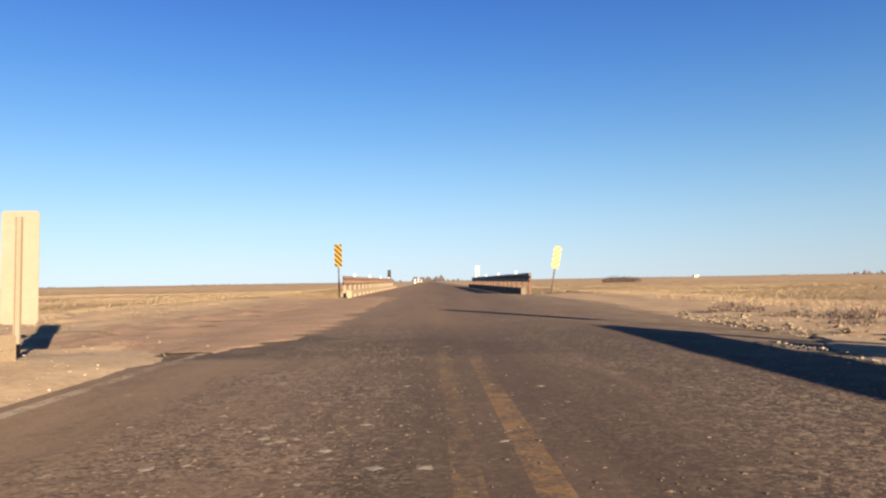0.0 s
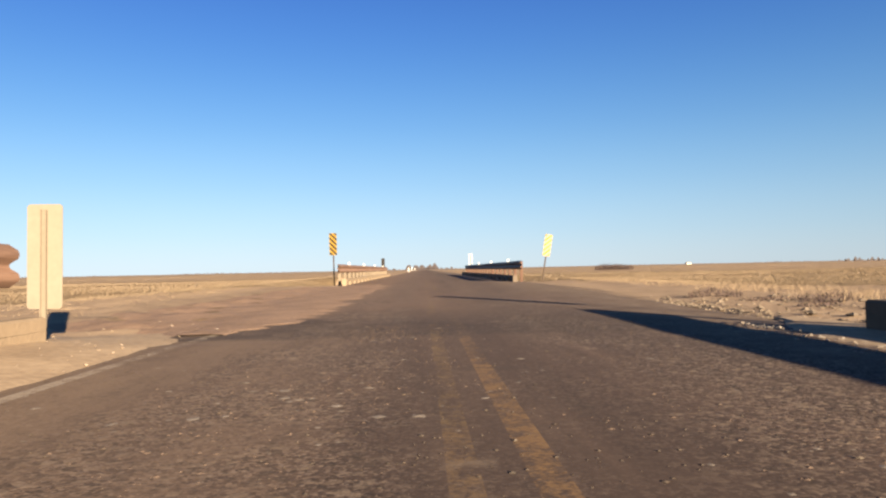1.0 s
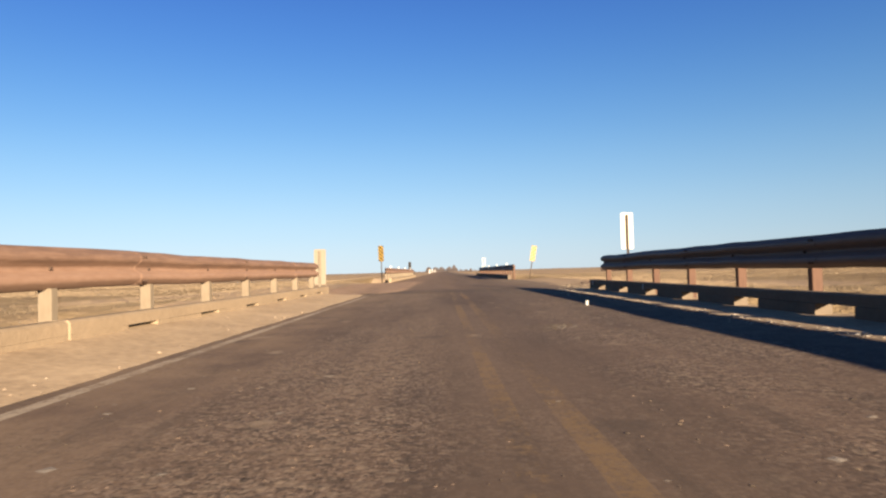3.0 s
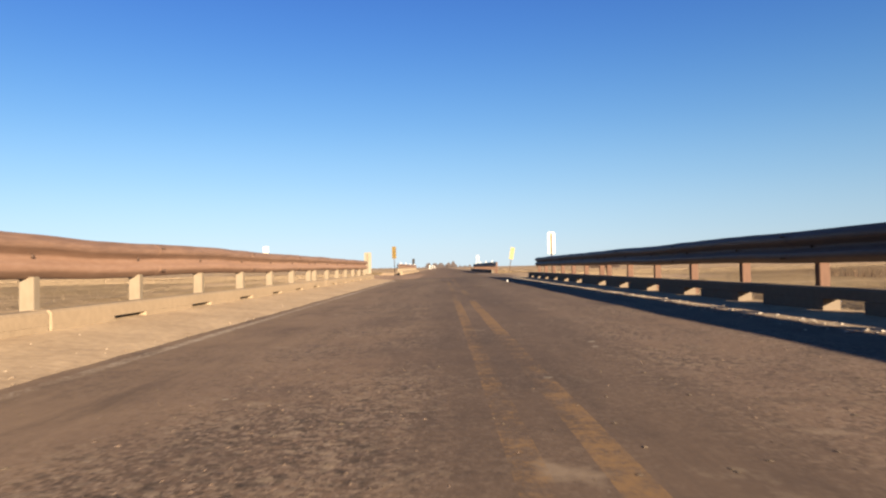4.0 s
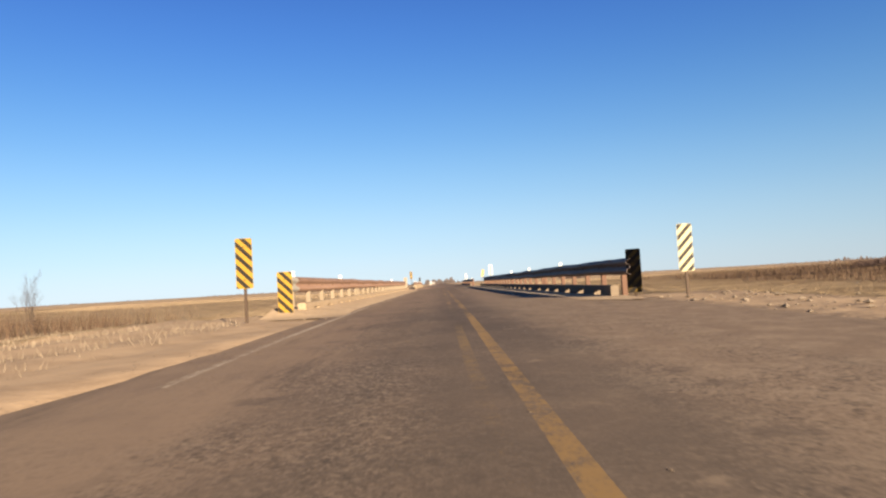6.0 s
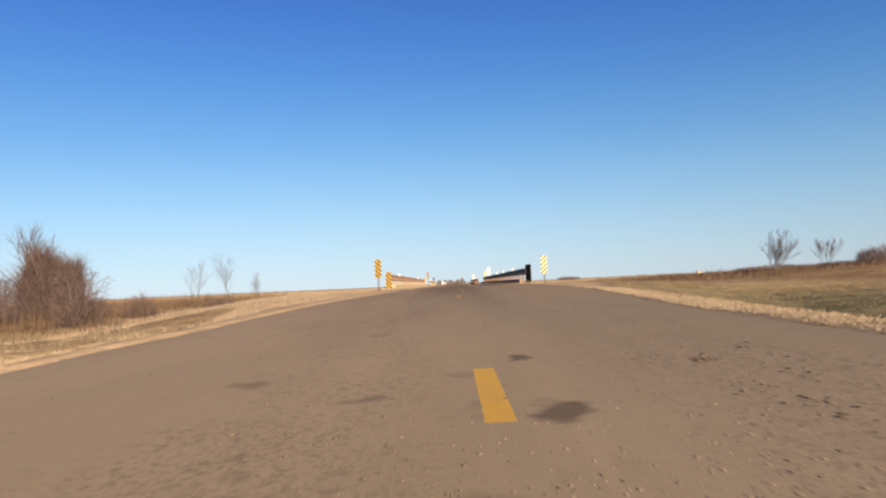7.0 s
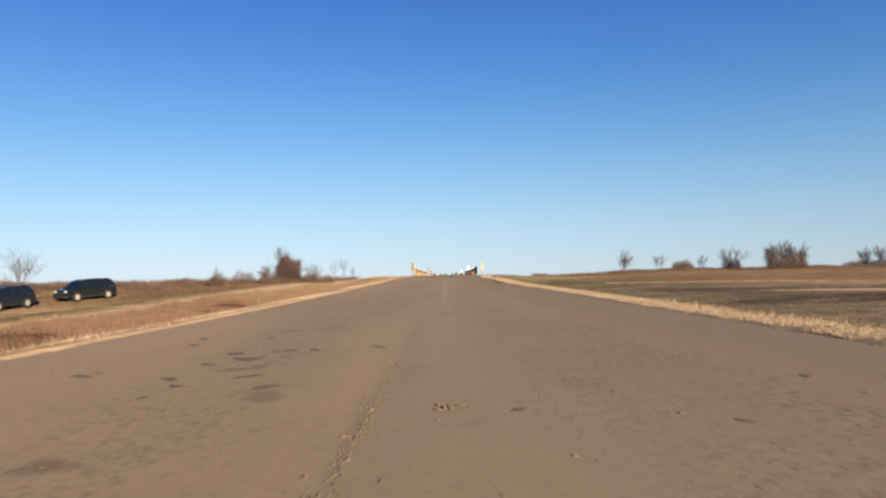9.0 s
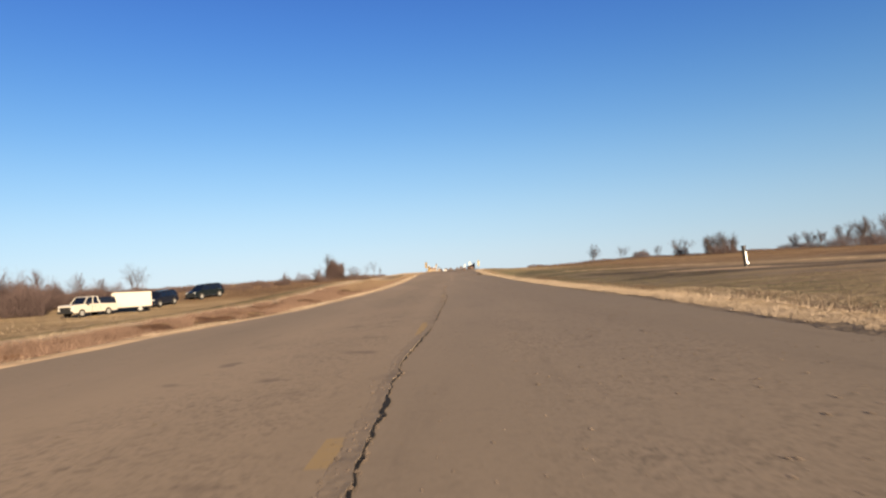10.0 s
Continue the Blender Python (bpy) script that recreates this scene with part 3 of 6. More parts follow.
def build_ground():
    xs = np.concatenate([[-4500, -2500, -1400, -800, -450, -250, -156.5, -101.1], np.arange(-70, -20, 2.5), np.arange(-20, 20.1, 0.35), np.arange(22.5, 71, 2.5), [100, 150, 250, 450, 800, 1400, 2500, 4500]])
    ys = np.concatenate([[-4500, -2500, -1200, -600, -350, -250, -200], np.arange(-176.5, 80, 0.8), [85, 95, 110, 130, 160, 200, 260, 350, 500, 800, 1300, 2200, 4500]])
    gx, gy = np.meshgrid(xs, ys)
    z = ground_z(gx, gy)
    nx, ny = len(xs), len(ys)
    idx = np.arange(nx * ny).reshape(ny, nx)
    faces = np.stack([idx[:-1, :-1], idx[:-1, 1:], idx[1:, 1:], idx[1:, :-1]], -1).reshape(-1, 4)
    ob = mesh_object("ground", np.stack([gx, gy, z], -1).reshape(-1, 3), faces, M_GROUND, True)
    s, d = shoulder(gx, gy)
    dirt = np.clip(step(0.55, -0.2, s), 0, 1) * np.where(gx < 0, 1.0, 0.95)
    dirt = np.maximum(dirt, step(7.0, 2.5, d) * step(5, 9, gy) * step(32, 26, gy) * np.where(gx < 0, 1, 0.8))
    green = step(4.2, 9, gx) * step(32, 16, gx) * step(-48, -58, gy) * (0.5 + 0.5 * step(-104, -90, gy))
    dark = step(12, 18, gx) * step(120, 95, gx) * (np.exp(-((gy + 73 + 0.33 * (gx - 18)) / 4.2) ** 2) + 0.95 * np.exp(-((gy + 88) / 4) ** 2) + 0.5 * np.exp(-((gy + 100) / 4) ** 2))
    wx, wy = gx + 1.3 * np.sin(gy * 0.37 + 1) + 0.7 * np.sin(gy * 1.13), gy + 1.6 * np.sin(gx * 0.53 + gy * 0.21) + 0.8 * np.sin(gy * 0.71 + 2)
    sod = np.clip(1.8 * np.sin(wx * 1.1 + wy * 0.5) * np.sin(wy * 0.8 - wx * 0.6) + 0.9 * np.sin(wx * 2.3 - wy * 1.1) * np.sin(wy * 0.43), 0, 1)
    dark = dark * 0.6 + 0.4 * sod * step(4.6, 5.4, gx) * step(12, 9, gx) * step(-78, -90, gy) + 0.3 * step(4.8, 7, gx) * step(-48, -58, gy)
    crest = np.interp(gy, [-156.5, -112.2, -90, -75, -66, -52, -46], [-11.4, -10.7, -10.6, -11.2, -11.6, -12.4, -12])
    russet = step(1.2, 2.2, s) * step(8.2, 7.0, s) * step(-86, -97, gy) * (gx < 0)
    russet = russet + 0.6 * step(1.5, 4, crest - gx) * step(-40, -48, gy) * step(-78, -66, gy)
    russet = russet + 0.45 * (gx > 0) * step(3.0, 5.0, s) * step(9.5, 7.5, s) * step(-62, -75, gy)
    russet = russet + 0.3 * step(2, 4, crest - gx) * step(9, 6, crest - gx) * step(-66, -76, gy)
    russet = russet + 0.5 * step(1, 3, s) * step(0.5, 3, gx - crest) * step(-88, -98, gy) * (gx < 0)
    straw = np.exp(-(((gx - crest) - 0.2) / 0.9) ** 2) * step(-46, -50, gy)
    straw = np.maximum(straw, step(-62, -56, gy) * step(-46, -50, gy) * step(0.2, 1.0, d) * step(-1, 1, gx - crest) * (gx < 0))
    mud = step(7.5, 9.5, gy) * step(28, 22, gy) * (gx < 0)
    dirt = dirt * (1 - 0.7 * mud * step(3.4, 1.4, d))
    russet = russet + 0.5 * mud * step(3.4, 1.0, d)
    dirt = np.maximum(dirt, 0.36 * step(-3.4, -3.8, gx) * step(-44, -36, gx) * step(-44, -38, gy) * step(8, 4, gy))
    scrape = np.exp(-(((gx + 12.6) / 1.6) ** 2 + ((gy + 136.0) / 1.2) ** 2))
    track = np.exp(-((gy + 62.6 + 0.33 * (gx - 18)) / 0.9) ** 2) * step(11, 17, gx)
    track = np.maximum(track, np.exp(-(((gx - 29) / 7) ** 2 + ((gy + 79 + 0.6 * (gx - 28)) / 3.0) ** 2)))
    dirt = np.maximum(dirt, 0.8 * np.maximum(straw, track))
    dark = dark + 0.75 * np.exp(-(((gx - 56) / 6) ** 2 + ((gy + 64) / 5) ** 2)) + 0.5 * np.exp(-(((gx - 22) / 4) ** 2 + ((gy + 84) / 9) ** 2)) + 0.5 * sod * step(4.8, 6.5, gx) * step(15, 12, gx) * step(-112, -122, gy)
    open_land = step(9, 12, gy)
    dirt = np.maximum(dirt, 0.62 * step(18, 12, np.abs(gx)) * open_land * step(27, 22, gy) * step(2, 4, d))
    dirt = np.maximum(dirt, 0.5 * step(60, 100, gy))
    russet = russet + 0.55 * step(14, 24, gx) * step(-72, -58, gy) * step(40, 0, gy)
    pale = np.exp(-(((gx - crest) + 0.2) / 0.8) ** 2)
    dirt = np.where((gx < 0) & (gy < -70), np.minimum(np.maximum(dirt, scrape), 0.5 * scrape + 0.4 + 0.22 * pale + 0.5 * step(0.5, 0.1, d)), dirt)
    green = green + 0.75 * step(1.0, 2.5, crest - gx) * step(15, 9, crest - gx) * step(-70, -84, gy)
    col = np.stack([dirt, np.clip(green, 0, 1), np.clip(dark, 0, 1), np.clip(russet, 0, 1)], -1).reshape(-1, 4)
    at = ob.data.color_attributes.new("cover", "FLOAT_COLOR", "POINT")
    at.data.foreach_set("color", col.astype(np.float32).ravel())
    return tagged(ob, "tan dry winter prairie with a dirt road shoulder", "ground", kind="structure")


LINES = [
    (0.057, 0.15, -60, -41.5, "centre_line", M_YFAINT, "nearly worn-off stretch of yellow centre line"),
    (0.057, 0.15, -41.5, -39.5, "centre_line", M_YLINE, "worn double yellow centre line of the bridge"),
    (0.057, 0.15, -39.5, -29.5, "centre_line", M_YFAINT, "nearly worn-off stretch of yellow centre line"),
    (0.057, 0.15, -29.5, -24.5, "centre_line", M_YCLEAR, "clearer stretch of the yellow centre line"),
    (0.057, 0.15, -24.5, -13, "centre_line", M_YLINE, "worn double yellow centre line of the bridge"),
    (0.057, 0.15, -13, -0.5, "centre_line", M_YTHIN, "faint double yellow centre line under dust"),
    (0.057, 0.15, -0.5, 3.0, "centre_line", M_YTHIN, "faint double yellow centre line under dust"),
    (0.057, 0.15, 3.0, 70, "centre_line", M_YFAINT, "nearly worn-off stretch of yellow centre line"),
    (0.28, 0.385, -60, -29.5, "centre_line", M_YCLEAR, "clearer stretch of the yellow centre line"),
    (0.28, 0.385, -29.5, -13, "centre_line", M_YLINE, "worn double yellow centre line of the bridge"),
    (0.28, 0.385, -13, 0, "centre_line", M_YTHIN, "faint double yellow centre line under dust"),
    (0.28, 0.385, 0, 6.3, "centre_line", M_YLINE, "worn double yellow centre line of the bridge"),
    (0.28, 0.385, 6.3, 70, "centre_line", M_YFAINT, "nearly worn-off stretch of yellow centre line"),
    (-1.98, -1.89, -53, 7.6, "edge_line", M_WLINE, "faint white edge line half under sand"),
]
for a, b in ((-62.0, -61.0), (-76.65, -75.15)):
    LINES.append((0.09, 0.21, a, b, "lane_dash", M_YDASH, "yellow lane dash on worn asphalt"))
for c, d, a, b in ((-0.02, 0.105, -114.9, -114.4), (0.105, 0.235, -137.0, -134.3), (0.057, 0.15, -148.1, -146.3), (-0.02, 0.057, -152.8, -152.4)):
    LINES.append((c, d, a, b, "lane_dash", M_YOLD, "faded tan-yellow lane dash"))


def build_road():
    """Pavement with ragged edges and a slight crown; between the kerbs it fills the deck. The paint lies flush in it."""
    ys = np.concatenate([[-420, -300, -230, -200], np.unique(np.concatenate([np.arange(-181.5, 75, 0.5), np.array([q[2:4] for q in LINES]).ravel()])), [80, 95, 120, 160, 220, 320, 500, 900, 1600]])
    mids = [-2.3, -2.15, -1.98, -1.89, -1.4, -0.9, -0.4, -0.02, 0.057, 0.09, 0.105, 0.15, 0.21, 0.235, 0.28, 0.385, 0.9, 1.4, 1.9, 2.4, 2.9]
    verts = []
    for y in ys:
        n1, n2 = noise.noise(Vector((y * 0.35, 0, 0))), noise.noise(Vector((y * 0.35, 9, 0)))
        n1 += 0.6 * noise.noise(Vector((y * 1.3, 4, 0)))
        n2 += 0.6 * noise.noise(Vector((y * 1.3, 14, 0)))
        on = on_deck(y)
        a = -3.0 if on else float(left_edge(y)) + 0.1 * n1
        b = 3.55 if on else float(right_edge(y)) + 0.1 * n2
        verts += [(x, y, surf_z(x, y)) for x in (a, *mids, b)]
    k = len(mids) + 2
    xs = [-3.3, *mids, 3.9]
    sets = {}
    for r in range(len(ys) - 1):
        for c in range(k - 1):
            xm, ym = (xs[c] + xs[c + 1]) / 2, (ys[r] + ys[r + 1]) / 2
            key = next((i for i, q in enumerate(LINES) if q[0] < xm < q[1] and q[2] < ym < q[3]), -1)
            sets.setdefault(key, []).append((r * k + c, r * k + c + 1, (r + 1) * k + c + 1, (r + 1) * k + c))
    for key, faces in sets.items():
        used = sorted({i for f in faces for i in f})
        at = {i: n for n, i in enumerate(used)}
        name, material, label = ("road", M_ROAD, "worn brown-grey asphalt road with dust and loose gravel") if key < 0 else LINES[key][4:]
        ob = mesh_object(name, [verts[i] for i in used], [[at[i] for i in f] for f in faces], material)
        tagged(ob, label, "road" if key < 0 else "road marking", kind="structure")


build_ground()
build_road()

# ---- bridges ----
POST_STEP, SPAN = 1.905, 12.192


def bridge_deck(y0, y1, spans):
    bm = bmesh.new()
    add_box(bm, (-3.62, y0, -0.5), (4.17, y1, -0.03))
    n = max(spans, 1)
    for i in range(n + 1):
        y = y0 + (y1 - y0) * i / n
        add_box(bm, (-3.3, y - 0.3, -3.6), (3.85, y + 0.3, -0.503))
    return tagged(part("bridge_deck", bm, M_CONC), "concrete slab deck of a low road bridge", "bridge", kind="structure")


def kerb(side, face, e0, spans):
    """A concrete kerb with drain openings midway between the posts; one piece for each span."""
    top, hole, depth = 0.245, 0.135, 0.17
    out = -1 if side == "left" else 1
    base = tagged(new("bridge_kerb"), "low sand-stained concrete kerb with square drain openings", "kerb", kind="structure")
    base.matrix_basis = pose(face, e0, 0)
    for s in range(spans):
        y0, y1 = s * SPAN - 0.36, s * SPAN + 6 * POST_STEP + 0.36
        bm = bmesh.new()
        c = 0.02
        pts = [(0, hole), (0, top - c), (out * c, top), (out * (depth - c), top), (out * depth, top - c), (out * depth, hole)]
        up = prism(pts, y0, y1, 1)
        me = bpy.data.meshes.new("tmp")
        up.to_mesh(me)
        up.free()
        bm.from_mesh(me)
        bpy.data.meshes.remove(me)
        edges = [y0]
        for k in range(6):
            m = (k + 0.5) * POST_STEP + s * SPAN
            edges += [m - 0.33, m + 0.33]
        edges.append(y1)
        for a, b in zip(edges[::2], edges[1::2]):
            xa, xb = sorted((0, out * depth))
            add_box(bm, (xa, a, -0.2), (xb, b, hole - 0.001))
        for v in bm.verts:
            v.co.z += 0.006 * noise.noise(Vector((v.co.y * 0.5, 3, face)))
        # the right kerb gets the concrete copy that carries its shade
        part("kerb_block", bm, M_CONC if side == "left" else M_CONC_SHADE, base)
    return base


W_BEAM = [(0.0, 0.0), (0.012, 0.012), (0.07, 0.048), (0.083, 0.072), (0.083, 0.1), (0.07, 0.122), (0.008, 0.158), (0.0, 0.178), (0.008, 0.198), (0.07, 0.233), (0.083, 0.256), (0.083, 0.284), (0.07, 0.308), (0.012, 0.343), (0.0, 0.355)]


def beam_mesh(y0, y1, side, seed, flare=0.0, droop=0.0):
    """One rolled panel; the lapped end stands a little proud, and the steel is dented and bowed."""
    bm = bmesh.new()
    n = max(3, int((y1 - y0) / 0.22))
    inner, outer = [], []
    for i in range(n + 1):
        y = y0 + (y1 - y0) * i / n
        u0 = 0.022 * noise.noise(Vector((y * 0.45, seed, 1))) + 0.012 * noise.noise(Vector((y * 1.6, seed, 5)))
        z0 = -droop * float(step(4.2, 0.2, y)) + 0.026 * noise.noise(Vector((y * 0.33, seed, 2))) + 0.008 * noise.noise(Vector((y * 1.4, seed, 7)))
        proud = 0.0035 * max(0, 1 - (y - y0) / 0.12)
        a, b = [], []
        for u, v in W_BEAM:
            dent = 0.02 * max(0, noise.noise(Vector((y * 1.1, v * 6, seed + 20))) - 0.25)
            w = (u - dent + u0 + proud) * side
            grow = 1.0 + flare * max(0, 1 - (y - y0) / 0.5)
            a.append(bm.verts.new((w, y, 0.475 + z0 + (v - 0.17) * grow + 0.17)))
            b.append(bm.verts.new((w - 0.007 * side, y, 0.475 + z0 + (v - 0.17) * grow + 0.17)))
        outer.append(a)
        inner.append(b)
    for i in range(n):
        for k in range(len(W_BEAM) - 1):
            bm.faces.new((outer[i][k], outer[i][k + 1], outer[i + 1][k + 1], outer[i + 1][k]))
            bm.faces.new((inner[i][k], inner[i + 1][k], inner[i + 1][k + 1], inner[i][k + 1]))
        for k in (0, -1):
            bm.faces.new((outer[i][k], outer[i + 1][k], inner[i + 1][k], inner[i][k]))
    for f in bm.faces:
        f.smooth = True
    for i in (0, n):
        a, b = [bm.verts.new(v.co) for v in outer[i]], [bm.verts.new(v.co) for v in inner[i]]
        for k in range(len(W_BEAM) - 1):
            bm.faces.new((a[k], a[k + 1], b[k + 1], b[k]))
    return bm


def guardrail(side, face, e0, spans, label, galvanised_end, studs, seed, post_z=-0.02):
    """W-beam rail on posts: panels of two bays, posts, bolts and white delineators on top."""
    s = 1 if side == "left" else -1
    base = empty("guardrail", pose(face - 0.083 * s, e0, 0), label, "guardrail", "bridge guardrails")
    length = (spans - 1) * SPAN + 6 * POST_STEP
    ys = [-0.9, 0.4] + list(np.arange(3.81 + 0.05, length - 1.5, 3.81)) + [length + (0.5 if side == "left" else 0.12)]
    for i, (a, b) in enumerate(zip(ys, ys[1:])):
        end = i == 0
        bm = beam_mesh(a, b + (0.14 if i < len(ys) - 2 else 0), s, seed, 0.22 if end and galvanised_end else 0.0, 0.0 if side == "left" or spans < 4 else 0.02)
        # right beams take the steel copy with their shade painted in
        part("rail_panel", bm, M_GALV if end and galvanised_end else M_RUST if side == "left" else M_RUST_SHADE, base, "dull galvanised end shoe" if end and galvanised_end else "")
    if spans == 4:
        nut = None
        for y in ys[1:-1]:
            for dy, z in ((0.05, 0.53), (0.05, 0.775), (0.11, 0.53), (0.11, 0.775)):
                if nut is None:
                    nut = part("splice_bolt", cyl((0.078 * s, 0, 0), (0.094 * s, 0, 0), 0.014, 0.01, 6), M_BOLT, base)
                    nut.matrix_basis = pose(0, y + dy, z)
                else:
                    share(nut, pose(0, y + dy, z))
    first = None
    for k in range(spans):
        for j in range(7):
            y = k * SPAN + j * POST_STEP
            if first is None:
                bm = bmesh.new()
                w = (0.05 if side == "left" else -0.02) * s
                x0, x1 = sorted((w, w - 0.115 * s))
                ya, yb = (-0.05, 0.05) if side == "left" else (-0.075, 0.025)
                add_box(bm, (x0, ya, post_z - 0.01), (x1, yb, 0.8 if side == "right" else 0.492), 0.008)
                if side == "left":
                    add_box(bm, (-0.075, ya, 0.47), (-0.012, yb, 0.8), 0.006)
                first = part("post", bm, M_POST_LIT if side == "left" else M_POST, base)
                first.matrix_basis = pose(0, y, 0)
                bolt = part("bolt", cyl((0.012 * s, 0, 0.653), (0.03 * s, 0, 0.653), 0.018, 0.014, 6), M_BOLT, base)
                bolt.matrix_basis = pose(0, y, 0)
            else:
                share(first, pose(0, y, 0, 0, 0, 1.5 * math.sin(y * 7)))
                share(bolt, pose(0, y, 0))
    for y in studs:
        bm = box((-0.01, -0.05, 0), (0.01, 0.05, 0.13), 0.004)
        bmesh.ops.rotate(bm, verts=bm.verts, cent=(0, 0, 0), matrix=Matrix.Rotation(radians(90), 3, "Z"))
        p = part("delineator", bm, M_WHITE, base, "small white reflector plate")
        p.matrix_basis = pose(-0.03 * s, y - e0, 0.82, 0, 0, 4 * math.sin(y))
    return base


bridge_deck(-42.75, 6.25, 4)
bridge_deck(28.0, 65.2, 3)
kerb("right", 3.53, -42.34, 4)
kerb("left", -2.98, -42.22, 4)
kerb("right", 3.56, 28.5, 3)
kerb("left", -3.02, 28.5, 3)
guardrail("left", -3.25, -42.25, 4, "long rusty W-beam bridge guardrail with pale posts, sunlit", True, [-42.0, -34.6, -10.4], 3)
guardrail("right", 3.8, -42.16, 4, "long W-beam bridge guardrail with bent top, shade painted dark", False, [-34.5, -26.3, -18.5], 11)
guardrail("left", -3.3, 29.0, 3, "rusty W-beam guardrail of the farther bridge", False, [33, 41, 50, 60], 23)
guardrail("right", 3.85, 29.0, 3, "W-beam guardrail of the farther bridge, shade painted dark", False, [33, 41, 50, 60], 31)


def sand_drift():
    """Blown sand lying against the left kerb and thinly along the right one."""
    verts, faces = [], []
    # the right strip reaches in to 2.78 to lighten the sunlit band there
    for x0, x1, top in ((-1.99, -3.6, 0.15), (2.78, 3.8, 0.012)):
        o = len(verts)
        ys = np.arange(-44.5, 7.6, 0.2)
        us = np.linspace(0, 1, 8)
        for y in ys:
            j = (0.06 if x0 < 0 else 0.13) * noise.noise(Vector((y * 0.6, x0, 0))) + 0.05 * noise.noise(Vector((y * 2.6, x0, 2)))
            end = float(step(-44.5, -42.5, y) * step(7.6, 5.2, y))
            for u in us:
                z = (0.004 if x0 > 0 else 0.024 * end - 0.02) + top * u**1.3 * end + 0.014 * u * end * (1 + noise.noise(Vector((y * 1.3, u * 3, x0))))
                wide = (x1 - x0) * (1.0 if x0 < 0 else 0.3 + 0.7 * end)
                verts.append((x1 - wide * (1 - u) + (j if u == 0 else 0), y, z if u > 0 else -0.012))
        i = o + np.arange(len(ys) * 8).reshape(len(ys), 8)
        faces += np.stack([i[:-1, :-1], i[:-1, 1:], i[1:, 1:], i[1:, :-1]], -1).reshape(-1, 4).tolist()
    ob = mesh_object("sand_drift", verts, faces, M_SAND, True)
    return tagged(ob, "pale blown sand lying along the kerbs", "sand", kind="stuff")


sand_drift()

for x, y, z, w in ((3.53, 5.6, 0.17, 0.05), (3.53, 1.35, 0.17, 0.05)):
    s = -1 if x > 0 else 1
    e = empty("kerb_reflector", pose(x, y, z), "small white reflector fixed to the kerb face", "reflector", "kerb reflectors")
    part("plate", box((min(0, s * 0.03), -0.012, -w), (max(0, s * 0.03), 0.012, w), 0.004), M_WHITE, e)
    part("bracket", box((min(-s * 0.01, s * 0.008), -0.02, -w * 0.6), (max(-s * 0.01, s * 0.008), -0.013, w * 0.6), 0.001), M_STEELP, e)
cup = empty("paper_cup", pose(1.96, -1.2, 0.0), "white paper cup lying on the road", "litter")
part("cup", cyl((0, 0, 0.0), (0, 0, 0.06), 0.02, 0.025, 14), M_WHITE, cup)
part("rim", cyl((0, 0, 0.061), (0, 0, 0.065), 0.027, 0.027, 14), M_WHITE, cup)

# ---- signs ----


def clip_band(w, h, lo, hi, way):
    """The part of a w by h board where lo < v + way*u < hi."""
    poly = [(-w / 2, -h / 2), (w / 2, -h / 2), (w / 2, h / 2), (-w / 2, h / 2)]
    for sign, c in ((1, lo), (-1, -hi)):
        out = []
        for i in range(len(poly)):
            p, q = poly[i], poly[(i + 1) % len(poly)]
            dp, dq = sign * (p[1] + way * p[0]) - c, sign * (q[1] + way * q[0]) - c
            if dp >= 0:
                out.append(p)
            if dp * dq < 0:
                f = dp / (dp - dq)
                out.append((p[0] + f * (q[0] - p[0]), p[1] + f * (q[1] - p[1])))
        poly = out
        if len(poly) < 3:
            return []
    return poly


def board_outline(w, h, r=0.03):
    pts = []
    for cx, cy, a0 in ((w / 2 - r, -h / 2 + r, -90), (w / 2 - r, h / 2 - r, 0), (-w / 2 + r, h / 2 - r, 90), (-w / 2 + r, -h / 2 + r, 180)):
        for a in (0, 30, 60, 90):
            pts.append((cx + r * math.cos(radians(a0 + a)), cy + r * math.sin(radians(a0 + a))))
    return pts


def marker(x, y, bottom, label, front=True, way=1, yellow=None, black=None, post=None, yaw=0.0, lean=0.0, back=None, dark_first=0.0, h=0.914):
    """A tall narrow object marker on a post: striped in front, bare behind."""
    ground = float(ground_z(x, y))
    base = empty("marker_sign", pose(x, y, ground, 0, lean, yaw), label, "road sign", "object markers")
    w, zc = 0.305, bottom + h / 2 - ground
    face = -0.012 if front else 0.012
    bm = prism(board_outline(w, h), face - 0.0025, face + 0.0025, 1)
    bm.transform(Matrix.Translation((0, 0, zc)))
    part("board", bm, (yellow or M_YELLOW) if front else (back or M_BOARD), base)
    if front:
        c = -0.75 + dark_first
        while c < 0.75:
            poly = clip_band(w - 0.012, h - 0.012, c, c + 0.098, way)
            if len(poly) > 2:
                bm = prism(poly, face - 0.0065, face - 0.003, 1)
                bm.transform(Matrix.Translation((0, 0, zc)))
                part("stripe", bm, black or M_BLACK, base)
            c += 0.205
    pm = post or M_STEELP
    py = 0.0 if front else -0.004
    bm = bmesh.new()
    top = zc + h / 2 - 0.05
    add_box(bm, (-0.022, py - 0.006, -0.25), (0.022, py + 0.006, top), 0.002)
    for k in (-1, 1):
        add_box(bm, (k * 0.022 - 0.004, py - (0.02 if not front else 0.004), -0.25), (k * 0.022 + 0.004, py + (0.004 if not front else 0.02), top))
    part("post", bm, pm, base)
    for z in (zc - 0.3, zc + 0.3):
        part("bolt", cyl((0, face - 0.016, z), (0, face + 0.016, z), 0.012, None, 8), M_STEELP, base)
    return base


